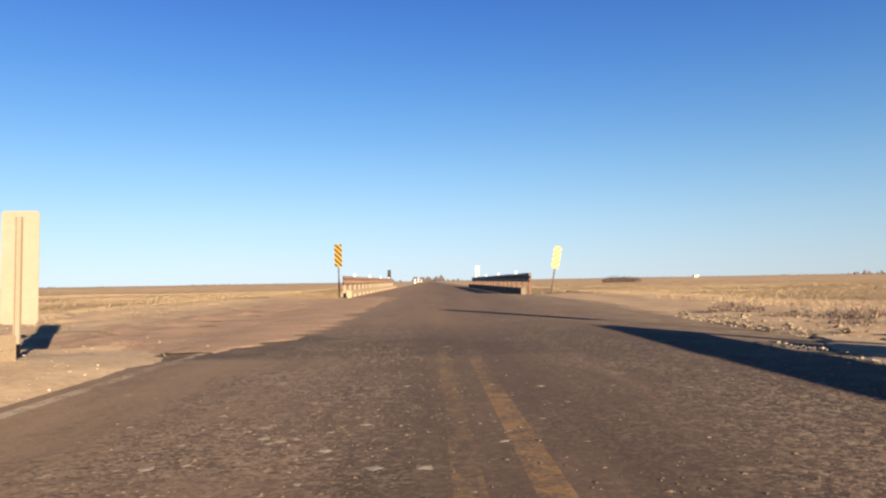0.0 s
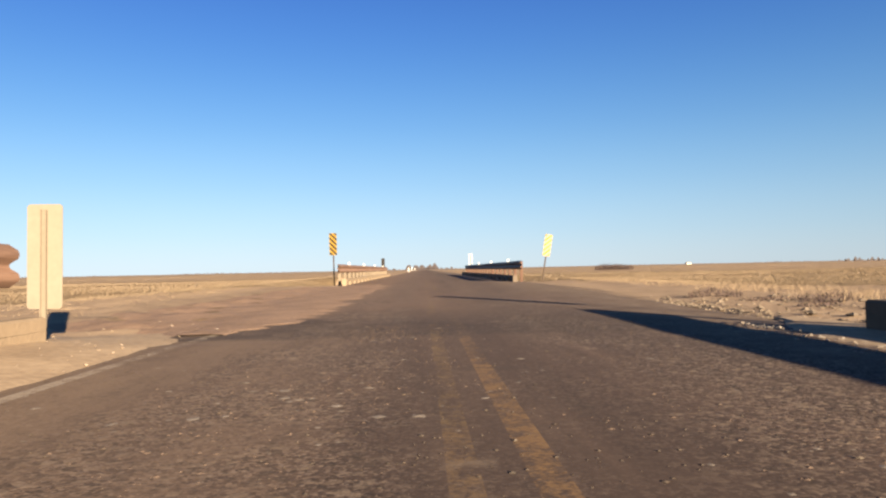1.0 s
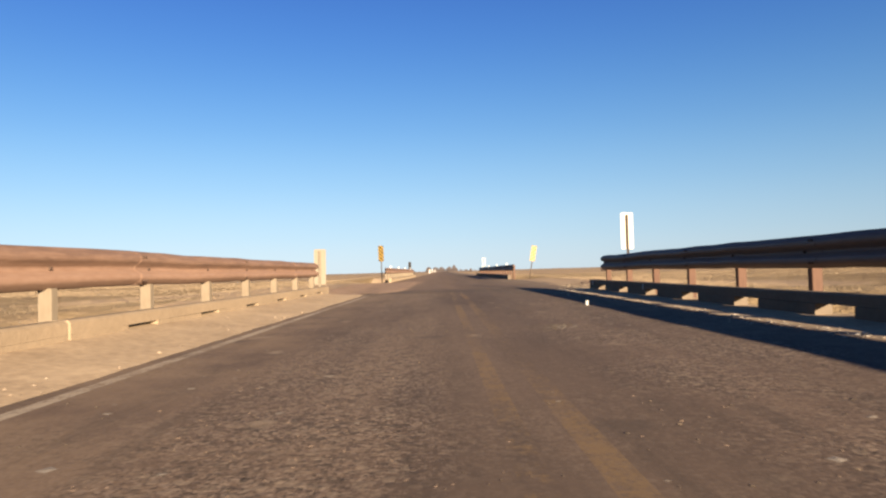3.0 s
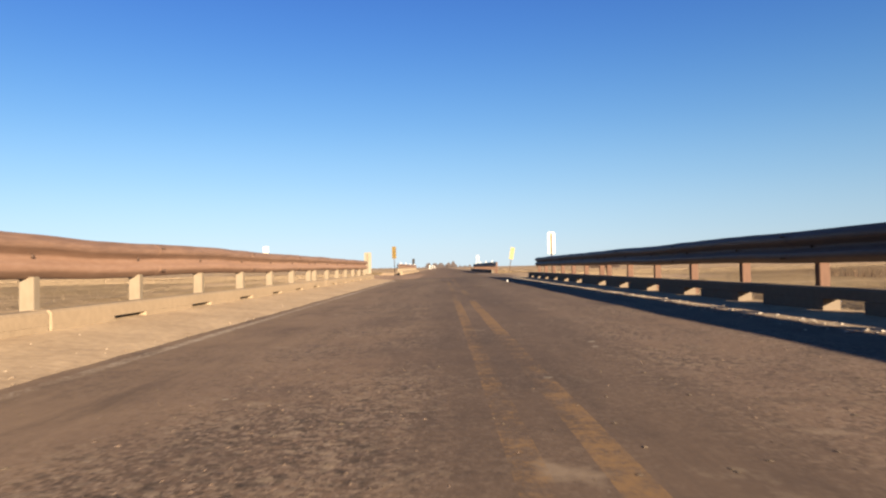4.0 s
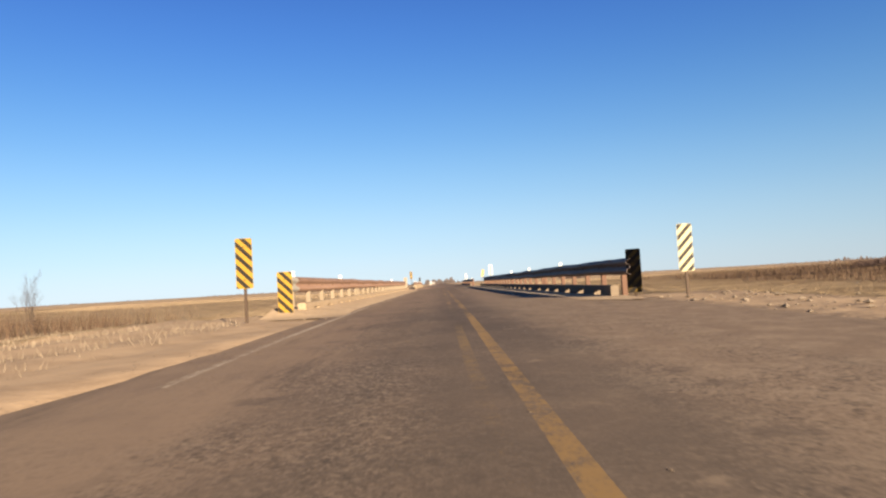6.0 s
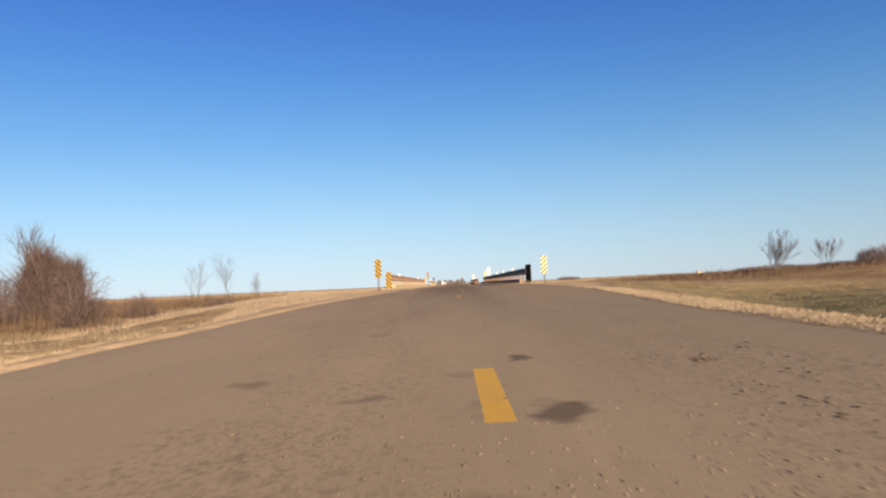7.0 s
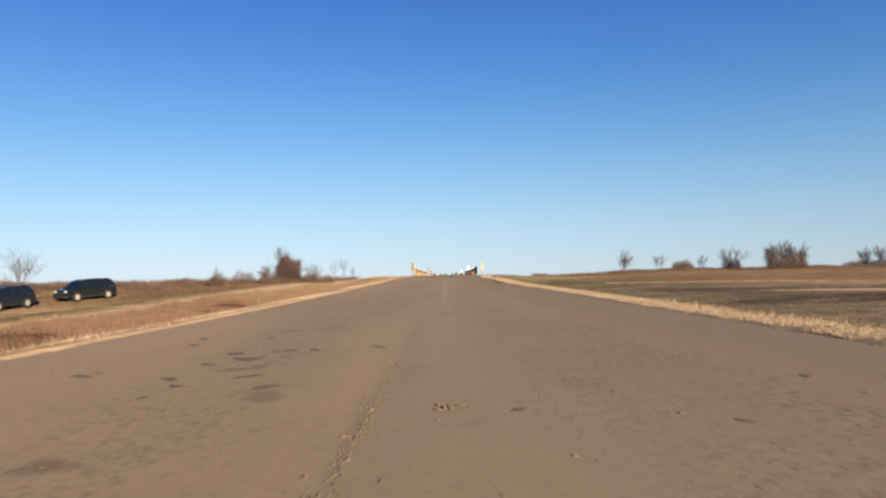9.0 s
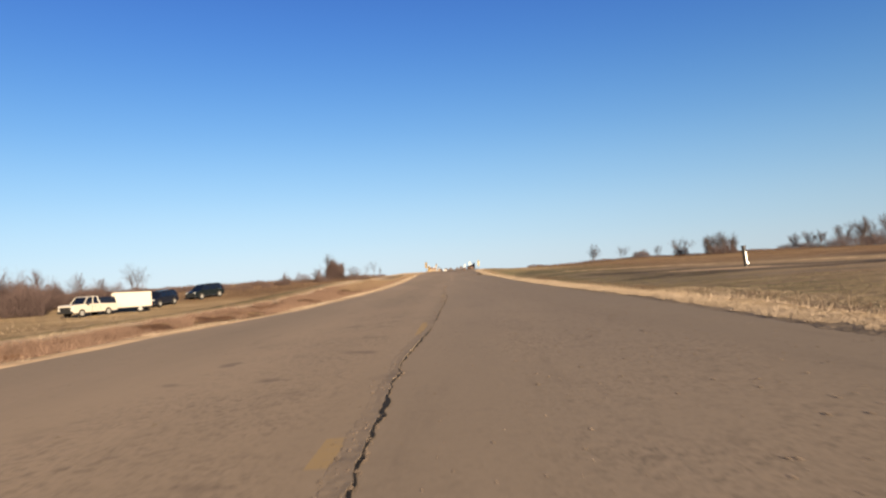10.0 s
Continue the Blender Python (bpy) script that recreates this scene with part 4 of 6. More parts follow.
TAN_POST = mat("tan_sign_post", (0.165, 0.136, 0.098), 0.6, other=(0.135, 0.108, 0.076), big=5, fine=30, bump=0.1, depth=0.002)
marker(-3.3, 6.71, 0.283, "bare cream back of an object marker on a short post", False, post=TAN_POST, lean=0.5)
marker(4.55, 6.19, 0.985, "bare bright back of an object marker on a brown post", False, lean=0.0, post=M_STEELP, back=M_BARE)
marker(-3.61, -44.9, 0.6, "yellow and black striped object marker on a steel post", True, 1, dark_first=0.1)
marker(4.64, -44.21, 0.46, "pale yellow striped object marker on a post", True, -1, M_YPALE, yaw=8)
marker(-3.26, -43.25, 0.0, "yellow and black striped marker board standing on the ground", True, 1, dark_first=0.05)
marker(3.98, -42.95, 0.075, "black marker board with patchy yellow stripes", True, -1, M_BLACK, mat("grimy_sign_yellow", (0.11, 0.068, 0.012), 0.6, other=(0.014, 0.012, 0.01), big=5, fine=14, mix=1.0, bump=0.1), yaw=-24, dark_first=0.03)
marker(-3.68, 29.6, 1.22, "yellow and black striped object marker before the farther bridge", True, 1, lean=-1)
marker(4.96, 29.6, 1.02, "object marker before the farther bridge, sun glare painted pale", True, -1, M_YPALE, M_YELLOW, lean=10)
marker(4.5, 66.3, 1.0, "bright back of a marker beyond the farther bridge", False, back=M_BARE)
marker(-3.75, 66.3, 0.75, "dark back of a marker beyond the farther bridge", False, back=M_BLACK)
for x, y, b in ((-3.1, 150, 0.1), (-3.4, 210, 0.3), (-3.0, 250, 0.2)):
    marker(x, y, b, "small white marker far down the road", False, back=M_WHITE, post=M_WHITE)

# ---- worn road details ----


def earth_spill():
    """Reddish earth and grit washed over the pavement's edge beyond the deck, ragged towards the road."""
    ys, us = np.arange(7.0, 28.0, 0.14), np.linspace(0, 1, 16)
    verts, faces = [], []
    for y in ys:
        fade = float(step(7.0, 9.0, y) * step(28.0, 25.0, y))
        inner = -1.75 + 0.55 * fade + 0.4 * noise.noise(Vector((y * 0.7, 5, 3))) + 0.25 * noise.noise(Vector((y * 3.2, 5, 3)))
        outer = -2.5 - 2.1 * fade + 0.4 * noise.noise(Vector((y * 0.8, 2, 3)))
        for u in us:
            x = inner + (outer - inner) * float(u)
            under = max(surf_z(x, y) if x > float(left_edge(y)) - 0.2 else -9.0, float(ground_z(x, y)))
            lump = 0.012 * (1 + noise.noise(Vector((x * 4, y * 4, 6)))) * min(1.0, u * 6, (1 - u) * 6)
            verts.append((x, y, under + lump - (0.012 if u in (0.0, 1.0) else -0.003)))
    i = np.arange(len(verts)).reshape(len(ys), len(us))
    faces = np.stack([i[:-1, :-1], i[1:, :-1], i[1:, 1:], i[:-1, 1:]], -1).reshape(-1, 4).tolist()
    ob = mesh_object("earth_spill", verts, faces, mat("red_earth", (0.32, 0.208, 0.134), 0.95, other=(0.2, 0.13, 0.085), big=1.4, fine=18, mix=0.9, bump=0.6, depth=0.015, bump_scale=40), True)
    tagged(ob, "reddish earth and grit washed over the road's edge", "earth", kind="stuff")


earth_spill()


def crack_x(y):
    x = float(np.interp(y, [-156.5, -153.0, -151.7, -150.2, -148.6, -147.1, -143.7, -139.6, -138.3, -137.6, -137.3, -136.1, -134.5, -131.6, -124.3, -118.7, -113.3, -111.1, -103.9, -85], [0.16, 0.15, 0.11, 0.09, 0.15, 0.2, 0.22, 0.26, 0.27, 0.24, 0.3, 0.27, 0.22, 0.17, 0.14, 0.24, 0.42, 0.38, 0.2, 0.2]))
    return x + 0.015 * noise.noise(Vector((y * 0.9, 3.5, 2))) + 0.022 * noise.noise(Vector((y * 3.1, 5, 2))) + 0.012 * noise.noise(Vector((y * 11, 7, 2)))


def road_crack():
    """The open centre joint: a dark jagged gap, and beside it the crumbled edge of the higher slab; only a low ridge farther back."""
    gap, lip = [], []
    c = 0.03
    rnd = random.Random(5)
    rows = [-0.13, -0.09, -0.055, -0.025, 0.0]
    old = None
    for y in np.arange(-157.5, -88, c):
        y = float(y)
        k = float(step(-122.0, -139.1, y))
        x, z = crack_x(y), surf_z(0.1, y)
        wide = 0.75 + 0.5 * noise.noise(Vector((y * 0.6, 6, 4))) + 0.25 * noise.noise(Vector((y * 4, 2, 4)))
        high = (0.15 + 0.85 * k) * max(0.0, 0.5 + 0.8 * noise.noise(Vector((y * 0.7, 4, 4))))
        ridge = []
        for i, r in enumerate(rows):
            h = (i / 4) ** 1.5 * 0.01 * high + (rnd.uniform(-0.002, 0.003) * high if 0 < i else 0)
            ridge.append((x + r * wide * (0.4 + 0.6 * k) + rnd.uniform(-0.006, 0.006) * (i < 4), y, z + h - (0.006 if i == 0 else 0.0)))
        w = 0.003 + 0.034 * k * max(0, 0.38 + noise.noise(Vector((y * 1.3, 8, 1))) + 0.4 * noise.noise(Vector((y * 6, 8, 3))))
        if old:
            for i in range(4):
                lip += [old[0][i], old[0][i + 1], ridge[i + 1], ridge[i]]
            (px, py, pz), (qx, qy, qz) = old[0][4], ridge[4]
            if noise.noise(Vector((y * 0.8, 2, 9))) > 0.7 - 1.1 * k:
                gap += [(px, py, old[2] + 0.003), (px + old[1], py, old[2] + 0.003), (qx + w, qy, z + 0.003), (qx, qy, z + 0.003)]
            lip += [(px, py, old[2]), (qx, qy, z), (qx, qy, qz), (px, py, pz)]
        old = (ridge, w, z)
    tagged(fast_mesh("road_crack", gap, 4, M_TAR), "dark open crack along the road's centre joint", "crack", kind="structure")
    tagged(fast_mesh("crack_lip", lip, 4, M_ROAD), "crumbled edge of the asphalt slab beside the crack", "broken asphalt", kind="structure")


road_crack()


def pebbles(name, pts, sizes, material, label, tall=1.0):
    """Loose stones: squashed, turned octahedra sitting on the surface."""
    pts, sizes = np.asarray(pts, float), np.asarray(sizes, float)
    k = len(pts)
    base = np.array([(1, 0, 0), (0, 1, 0), (-1, 0, 0), (0, -1, 0), (0, 0, 0.42), (0, 0, -0.4)], float)
    g = np.random.default_rng(len(name) + k)
    v = base[None] * (1, 1, tall) * g.uniform(0.6, 1.25, (k, 6, 1)) * sizes[:, None, None]
    a = g.uniform(0, 6.28, k)
    c, s = np.cos(a)[:, None], np.sin(a)[:, None]
    v = np.stack([v[..., 0] * c - v[..., 1] * s, v[..., 0] * s + v[..., 1] * c, v[..., 2]], -1) + pts[:, None]
    tri = np.array([(0, 1, 4), (1, 2, 4), (2, 3, 4), (3, 0, 4), (1, 0, 5), (2, 1, 5), (3, 2, 5), (0, 3, 5)])
    faces = (np.arange(k)[:, None, None] * 6 + tri[None]).reshape(-1, 3)
    me = bpy.data.meshes.new(name)
    me.from_pydata(v.reshape(-1, 3).tolist(), [], faces.tolist())
    me.materials.append(material)
    return tagged(new(name, me), label, "gravel", kind="stuff")


def on_road(k, y0, y1, x0=-2.9, x1=3.5, seed=1):
    g = np.random.default_rng(seed)
    x, y = g.uniform(x0, x1, k), g.uniform(y0, y1, k)
    return np.stack([x, y, road_z(y) + 0.001], -1), g


p1, g1 = on_road(16000, -52, 26, seed=11)
p2, g2 = on_road(9000, -156.5, -52, -3.3, 3.9, seed=12)
pebbles("road_gravel", np.concatenate([p1, p2]), np.concatenate([g1.gamma(1.8, 0.0026, 16000), g2.gamma(1.8, 0.0022, 9000)]).clip(0.002, 0.014), M_STONE, "loose brown gravel scattered over the road", 0.6)
g = np.random.default_rng(28)
q = np.concatenate([np.stack([g.normal(c, w, k), g.uniform(-52, 9, k)], -1) for c, w, k in ((-0.65, 0.3, 15000), (1.55, 0.5, 17000))] + [np.stack([g.normal(-0.35, 0.35, 3500), g.uniform(2.3, 7.5, 3500)], -1)])
q = q[np.sin(q[:, 1] * 1.7 + q[:, 0]) * np.sin(q[:, 1] * 0.6 - 2 * q[:, 0]) > g.uniform(-0.9, 0.5, len(q))]
pebbles("road_grit", np.concatenate([q, np.asarray(road_z(q[:, 1]))[:, None]], 1), g.gamma(1.8, 0.0027, len(q)).clip(0.002, 0.013), mat("brown_grit", (0.17, 0.118, 0.083), 0.95, other=(0.08, 0.057, 0.043), big=6, fine=30, island=0.6, mix=0.3, bump=0), "reddish-brown grit loosened from the old paving", 0.6)
p3, g3 = on_road(500, -52, 24, seed=13)
g = np.random.default_rng(14)
cl = []
for cx, cy, k, r in ((0.95, -4.72, 260, 0.11), (0.88, -4.95, 160, 0.07), (0.87, -2.1, 60, 0.1), (1.15, -4.5, 40, 0.25), (0.3, -3.1, 30, 0.12), (-0.2, -4.75, 160, 0.3), (0.9, 2.7, 220, 0.45), (-0.1, 2.9, 120, 0.3), (1.7, 0.6, 90, 0.4), (0.35, -28.4, 140, 0.3), (1.3, -28.2, 140, 0.4), (0.4, -45.8, 60, 0.3), (1.4, -45.0, 160, 0.5), (0.2, -77.3, 140, 0.4), (1.2, -76.6, 120, 0.4)):
    q = g.normal(0, r, (k, 2)) + (cx, cy)
    cl.append(np.concatenate([q, np.asarray(road_z(q[:, 1]))[:, None] + 0.001], 1))
cl = np.concatenate(cl)
pebbles("pale_chips", np.concatenate([p3, cl]), np.concatenate([g3.gamma(1.6, 0.0022, 500), g.gamma(1.5, 0.0024, len(cl))]).clip(0.002, 0.022), M_PALE, "pale broken chips lying on the road")
g = np.random.default_rng(18)
q = np.concatenate([np.stack([g.uniform(-2.0, 2.8, 420), g.uniform(-14, 9.5, 420)], -1), g.normal(0, 0.35, (60, 2)) + (-0.5, 3.6), g.normal(0, 0.12, (40, 2)) + (0.95, -4.8), g.normal(0, 0.3, (40, 2)) + (1.2, 2.2), np.stack([g.uniform(-1.5, 3.2, 260), g.uniform(-52, -40, 260)], -1), np.stack([g.uniform(-1.5, 3.2, 160), g.uniform(-40, -14, 160)], -1)])
pebbles("pale_flakes", np.concatenate([q, np.asarray(road_z(q[:, 1]))[:, None]], 1), g.gamma(1.8, 0.0075, len(q)).clip(0.005, 0.038), mat("pale_flake", (0.26, 0.215, 0.168), 0.95, other=(0.15, 0.118, 0.088), big=6, fine=30, island=0.6, mix=0.3, bump=0), "pale flat flakes of broken paving on the road", 0.18)
g = np.random.default_rng(15)
q = np.concatenate([np.stack([g.normal(5.6, 0.9, 260), g.uniform(5.8, 13, 260)], -1), np.stack([g.normal(5.0, 0.7, 160), g.uniform(-50, -43, 160)], -1)])
pebbles("roadside_rubble", np.concatenate([q, ground_z(q[:, 0], q[:, 1])[:, None] + 0.01], 1), g.gamma(2.2, 0.016, len(q)).clip(0.01, 0.08), mat("pale_rubble", (0.2, 0.158, 0.115), 0.95, other=(0.1, 0.078, 0.058), big=6, fine=30, island=0.6, mix=0.3, bump=0), "pale rubble and broken asphalt along the road's edge")
q = np.concatenate([np.stack([g.normal(3.75, 0.22, 420), g.uniform(6.6, 11.5, 420)], -1), np.stack([g.normal(4.9, 0.7, 260), g.uniform(7, 13, 260)], -1)])
pebbles("deck_end_rubble", np.concatenate([q, ground_z(q[:, 0], q[:, 1])[:, None] + 0.01], 1), g.gamma(2.0, 0.011, len(q)).clip(0.008, 0.05), mat("bleached_rubble", (0.22, 0.172, 0.122), 0.95, other=(0.1, 0.078, 0.056), big=6, fine=30, island=0.6, mix=0.3, bump=0), "bleached rubble heaped where the deck ends")
q = np.stack([g.uniform(-2.95, -2.05, 2600), g.uniform(-46, 8, 2600)], -1)
pebbles("sand_stones", np.concatenate([q, (0.15 * ((-1.99 - q[:, 0]) / 1.61) ** 1.3)[:, None] + 0.006], 1), g.gamma(1.5, 0.004, len(q)).clip(0.003, 0.022), mat("sandy_stone", (0.36, 0.28, 0.2), 0.95, other=(0.16, 0.115, 0.075), big=6, fine=30, island=0.6, mix=0.3, bump=0), "small stones lying in the sand by the kerb")
# pale gravel set on the sunlit strip, adding to its brightness by colour
q = np.stack([g.normal(2.84, 0.12, 4200), g.uniform(-41, 7, 4200)], -1)
pebbles("kerb_gravel", np.concatenate([q, np.full((len(q), 1), 0.008)], 1), g.gamma(1.6, 0.006, len(q)).clip(0.004, 0.026), mat("pale_gravel", (0.42, 0.36, 0.29), 0.95, other=(0.2, 0.16, 0.12), big=6, fine=30, island=0.6, mix=0.3, bump=0), "pale gravel brightening the sunlit strip along the kerb")
g = np.random.default_rng(16)
q = np.concatenate([np.stack([right_edge(yy) + np.abs(g.normal(0.05, 0.14, len(yy))), yy], -1) for yy in (g.uniform(-101.1, -62, 300), g.uniform(-156.5, -101.1, 120))])
pebbles("broken_edge", np.concatenate([q, np.asarray(road_z(q[:, 1]))[:, None] - 0.02], 1), g.gamma(2.0, 0.007, len(q)).clip(0.008, 0.04), mat("dark_sod", (0.06, 0.046, 0.034), 0.95, other=(0.11, 0.08, 0.055), big=4, fine=20, island=0.6, mix=0.4, bump=0), "dark broken sod and asphalt crumbs at the pavement edge")
g = np.random.default_rng(20)
yy = np.concatenate([g.uniform(-98.8, -95.4, 680), g.uniform(-95.4, -90, 80)])
q = np.stack([right_edge(yy) - 0.06 + g.normal(0, 0.13, 760) * (0.6 + 0.4 * np.sin(yy * 7)), yy], -1)
pebbles("torn_sod", np.concatenate([q, np.asarray(road_z(yy))[:, None]], 1), g.gamma(1.5, 0.013, 760).clip(0.005, 0.06), mat("torn_sod", (0.026, 0.02, 0.014), 0.95, other=(0.06, 0.043, 0.026), big=4, fine=20, island=0.6, mix=0.4, bump=0), "dark torn sod clumps over the pavement edge", 0.9)
g = np.random.default_rng(17)
yy = np.concatenate([g.uniform(-156.5, -123.1, 1500), g.uniform(-154.0, -152.0, 120), g.uniform(-140.8, -137.3, 420), g.uniform(-126.3, -123.1, 200)])
xx = np.array([crack_x(float(v)) for v in yy]) - np.abs(g.normal(0.0, 0.06, len(yy))) + 0.03
pebbles("crack_rubble", np.stack([xx, yy, np.asarray(road_z(yy)) + 0.002], -1), g.gamma(1.6, 0.003, len(yy)).clip(0.002, 0.013), M_CRUMB, "crumbs of broken asphalt along the crack")
yy = np.concatenate([g.uniform(-88.3, -85.0, 75), g.uniform(-97.7, -93, 12)])
pebbles("mud_clods", np.stack([1.73 - (yy + 87) * 0.14 + g.normal(0, 0.05, len(yy)), yy, np.asarray(road_z(yy)) + 0.0], -1), g.gamma(2.0, 0.007, len(yy)).clip(0.005, 0.03), M_STONE, "dark dried mud clods in a wheel track")
g = np.random.default_rng(19)
q = np.concatenate([np.stack([g.normal(2.4, 0.45, 420), g.uniform(-102.2, -97, 420)], -1), np.stack([g.normal(1.6, 0.5, 260), g.uniform(-78.5, -74.5, 260)], -1), np.stack([g.normal(-0.6, 0.3, 160), g.uniform(-78.5, -76, 160)], -1), np.stack([g.normal(1.4, 0.6, 200), g.uniform(-127.7, -120.9, 200)], -1), np.stack([g.normal(2.2, 0.6, 3200), g.uniform(-101.3, -97, 3200)], -1), np.stack([g.choice([-0.01, 0.1], 700) + g.normal(0, 0.016, 700), g.uniform(-88.6, -85.0, 700)], -1), np.stack([g.uniform(0.3, 3.0, 5000), g.uniform(-156.5, -105.5, 5000)], -1)])
pebbles("dried_mud", np.concatenate([q, np.asarray(road_z(q[:, 1]))[:, None]], 1), g.gamma(1.6, 0.0027, len(q)).clip(0.002, 0.011) * np.where(np.arange(len(q)) < 840, 1.3, 1.0), M_CRUMB, "crumbs of dried mud dropped on the road")
g = np.random.default_rng(27)
q = np.concatenate([np.stack([g.normal(0.6, 0.7, 2000), -78.2 + g.gamma(1.5, 0.55, 2000)], -1), np.stack([g.normal(2.2, 0.5, 2400), -100.8 + g.gamma(1.5, 1.0, 2400)], -1), np.stack([g.uniform(0.5, 3.2, 7000), g.uniform(-156.5, -101, 7000)], -1)])
pebbles("coarse_crumbs", np.concatenate([q, np.asarray(road_z(q[:, 1]))[:, None]], 1), g.gamma(1.6, 0.0028, len(q)).clip(0.002, 0.012) * np.where(np.arange(len(q)) < 4400, 1.0, 0.6), mat("asphalt_grit", (0.2, 0.152, 0.112), 0.95, other=(0.11, 0.083, 0.062), big=6, fine=30, island=0.6, mix=0.3, bump=0), "coarse crumbs of broken asphalt on the lane", 0.6)
q = np.concatenate([g.normal(0, 1, (k, 2)) * (0.07, 0.12) + c for c, k in (((1.43, -75.1), 40), ((1.27, -76.1), 34), ((1.68, -75.7), 34), ((1.38, -76.6), 34), ((1.9, -74.6), 26), ((1.15, -74.9), 20))])
pebbles("mud_clods", np.concatenate([q, np.asarray(road_z(q[:, 1]))[:, None]], 1), g.gamma(1.6, 0.0065, len(q)).clip(0.003, 0.026), mat("dried_clod", (0.12, 0.086, 0.062), 0.95, other=(0.065, 0.047, 0.035), big=6, fine=30, island=0.6, mix=0.3, bump=0), "dark clods of dried mud on the lane", 0.6)
g = np.random.default_rng(21)
q = g.normal(0, 0.03, (14, 2)) + (0.46, -124.7)
pebbles("broken_clod", np.concatenate([q, np.asarray(road_z(q[:, 1]))[:, None] + 0.004], 1), g.uniform(0.012, 0.03, 14), M_CRUMB, "broken dark clod of asphalt on the road")



def tar_spots():
    """Thin ragged patches of old tar on the lane, longer along the road than across."""
    g = np.random.default_rng(26)
    v = []
    seen = ((-1.64, -121.78), (-1.06, -122.52), (-0.85, -122.81), (-0.7, -122.38), (-0.53, -122.37), (-1.13, -121.31), (-1.75, -121.24), (-1.07, -123.13), (-0.64, -123.69), (-0.46, -124.09))
    spots = [(x, y, 0.055, 0.1) for x, y in seen] + [(g.normal(-1.1, 0.5), g.uniform(-134, -104), 0.04, 0.09) for _ in range(60)] + [(g.normal(1.9, 0.5), g.uniform(-150, -100), 0.025, 0.06) for _ in range(50)]
    for x, y, a, b in spots:
        a, b, turn = a * g.uniform(0.5, 1.3), b * g.uniform(0.6, 1.4), g.uniform(-0.9, 0.9)
        ring = []
        for q in np.linspace(0, 2 * math.pi, 13)[:-1]:
            r = g.uniform(0.55, 1.15)
            u, w = a * r * math.cos(q), b * r * math.sin(q)
            ring.append((x + u * math.cos(turn) - w * math.sin(turn), y + u * math.sin(turn) + w * math.cos(turn)))
        for p, q in zip(ring, ring[1:] + ring[:1]):
            v += [(c, d, surf_z(c, d) + 0.003) for c, d in ((x, y), p, q)]
    tagged(fast_mesh("tar_spots", v, 3, mat("old_tar", (0.13, 0.1, 0.074), 0.9, other=(0.09, 0.069, 0.052), big=5, fine=30, island=0.7, mix=0.5, bump=0.2, depth=0.004)), "dark spots of old tar on the lane", "tar", kind="stuff")


tar_spots()

# ---- plants ----


def blades(name, x, y, z, height, width, material, label, lean=0.35, seed=1, category="grass"):
    """Upright blades, one triangle each, leaning at random."""
    g = np.random.default_rng(seed)
    k = len(x)
    a, b = g.uniform(0, 6.28, k), g.uniform(0, 6.28, k)
    h = height * g.uniform(0.55, 1.25, k)
    w = width * g.uniform(0.6, 1.4, k)
    base = np.stack([x, y, z - 0.03], -1)
    side = np.stack([np.cos(a) * w, np.sin(a) * w, np.zeros(k)], -1)
    tip = np.stack([np.cos(b) * h * lean * g.uniform(0.1, 1, k), np.sin(b) * h * lean * g.uniform(0.1, 1, k), h], -1)
    v = np.stack([base - side, base + side, base + tip], 1)
    return tagged(fast_mesh(name, v, 3, material), label, category, kind="stuff")


def scatter(k, x0, x1, y0, y1, seed, clump=0.0, scale=1.5):
    """Random places, thinned where a coarse noise is low so that tufts form."""
    g = np.random.default_rng(seed)
    x, y = g.uniform(x0, x1, k), g.uniform(y0, y1, k)
    if clump:
        n = 0
        for j in range(7):
            f, q = scale * (0.5 + 0.45 * j), g.uniform(0, 6.28, 3)
            n = n + np.sin(f * (x * np.cos(q[0]) + y * np.sin(q[0])) + q[1]) * np.sin(f * 0.8 * (y * np.cos(q[0] + 1) - x * np.sin(q[0] + 1)) + q[2])
        n = n / 1.9
        keep = n > clump * g.uniform(-1.6, 1.2, k)
        x, y = x[keep], y[keep]
    return x, y


def grow(name, k, x0, x1, y0, y1, height, width, material, label, seed, clump=0.6, scale=1.5, inner=0.5, lean=0.35):
    x, y = scatter(k, x0, x1, y0, y1, seed, clump, scale)
    s, d = shoulder(x, y)
    keep = s > inner * np.random.default_rng(seed + 50).uniform(0.2, 1.4, len(x))
    x, y = x[keep], y[keep]
    return blades(name, x, y, ground_z(x, y), height, width, material, label, lean, seed)


# left verge, near to far
grow("verge_grass", 260000, -5.4, -2.3, -158.5, -46, 0.075, 0.003, M_VERGE, "pale dry grass along the road's edge", 1, 0.3, 1.6, 0.05, 1.1)
grow("ditch_weeds", 430000, -10.1, -3.6, -158.5, -90, 0.21, 0.005, M_DITCH, "russet dead weeds standing in the ditch", 2, 0.06, 0.9, 1.7, 1.0)
grow("field_grass", 60000, -34, -11, -156.5, -40, 0.07, 0.007, M_GRASS, "tan dry grass of the field", 3, 0.8, 0.5, 3.0)
grow("field_grass", 70000, -112.2, -30, -134.5, 60, 0.12, 0.016, M_GRASS, "tan dry grass of the far field", 4, 0.8, 0.25, 1.0)
grow("ditch_reeds", 170000, -9.0, -3.9, -99, -74, 0.27, 0.0045, mat("golden_reeds", (0.14, 0.096, 0.06), 0.9, other=(0.085, 0.056, 0.035), big=0.3, fine=2, island=0.6, mix=0.5, bump=0, spec=0.1), "golden-brown dead reeds standing in the ditch", 32, 0.5, 1.3, 1.0, 0.6)
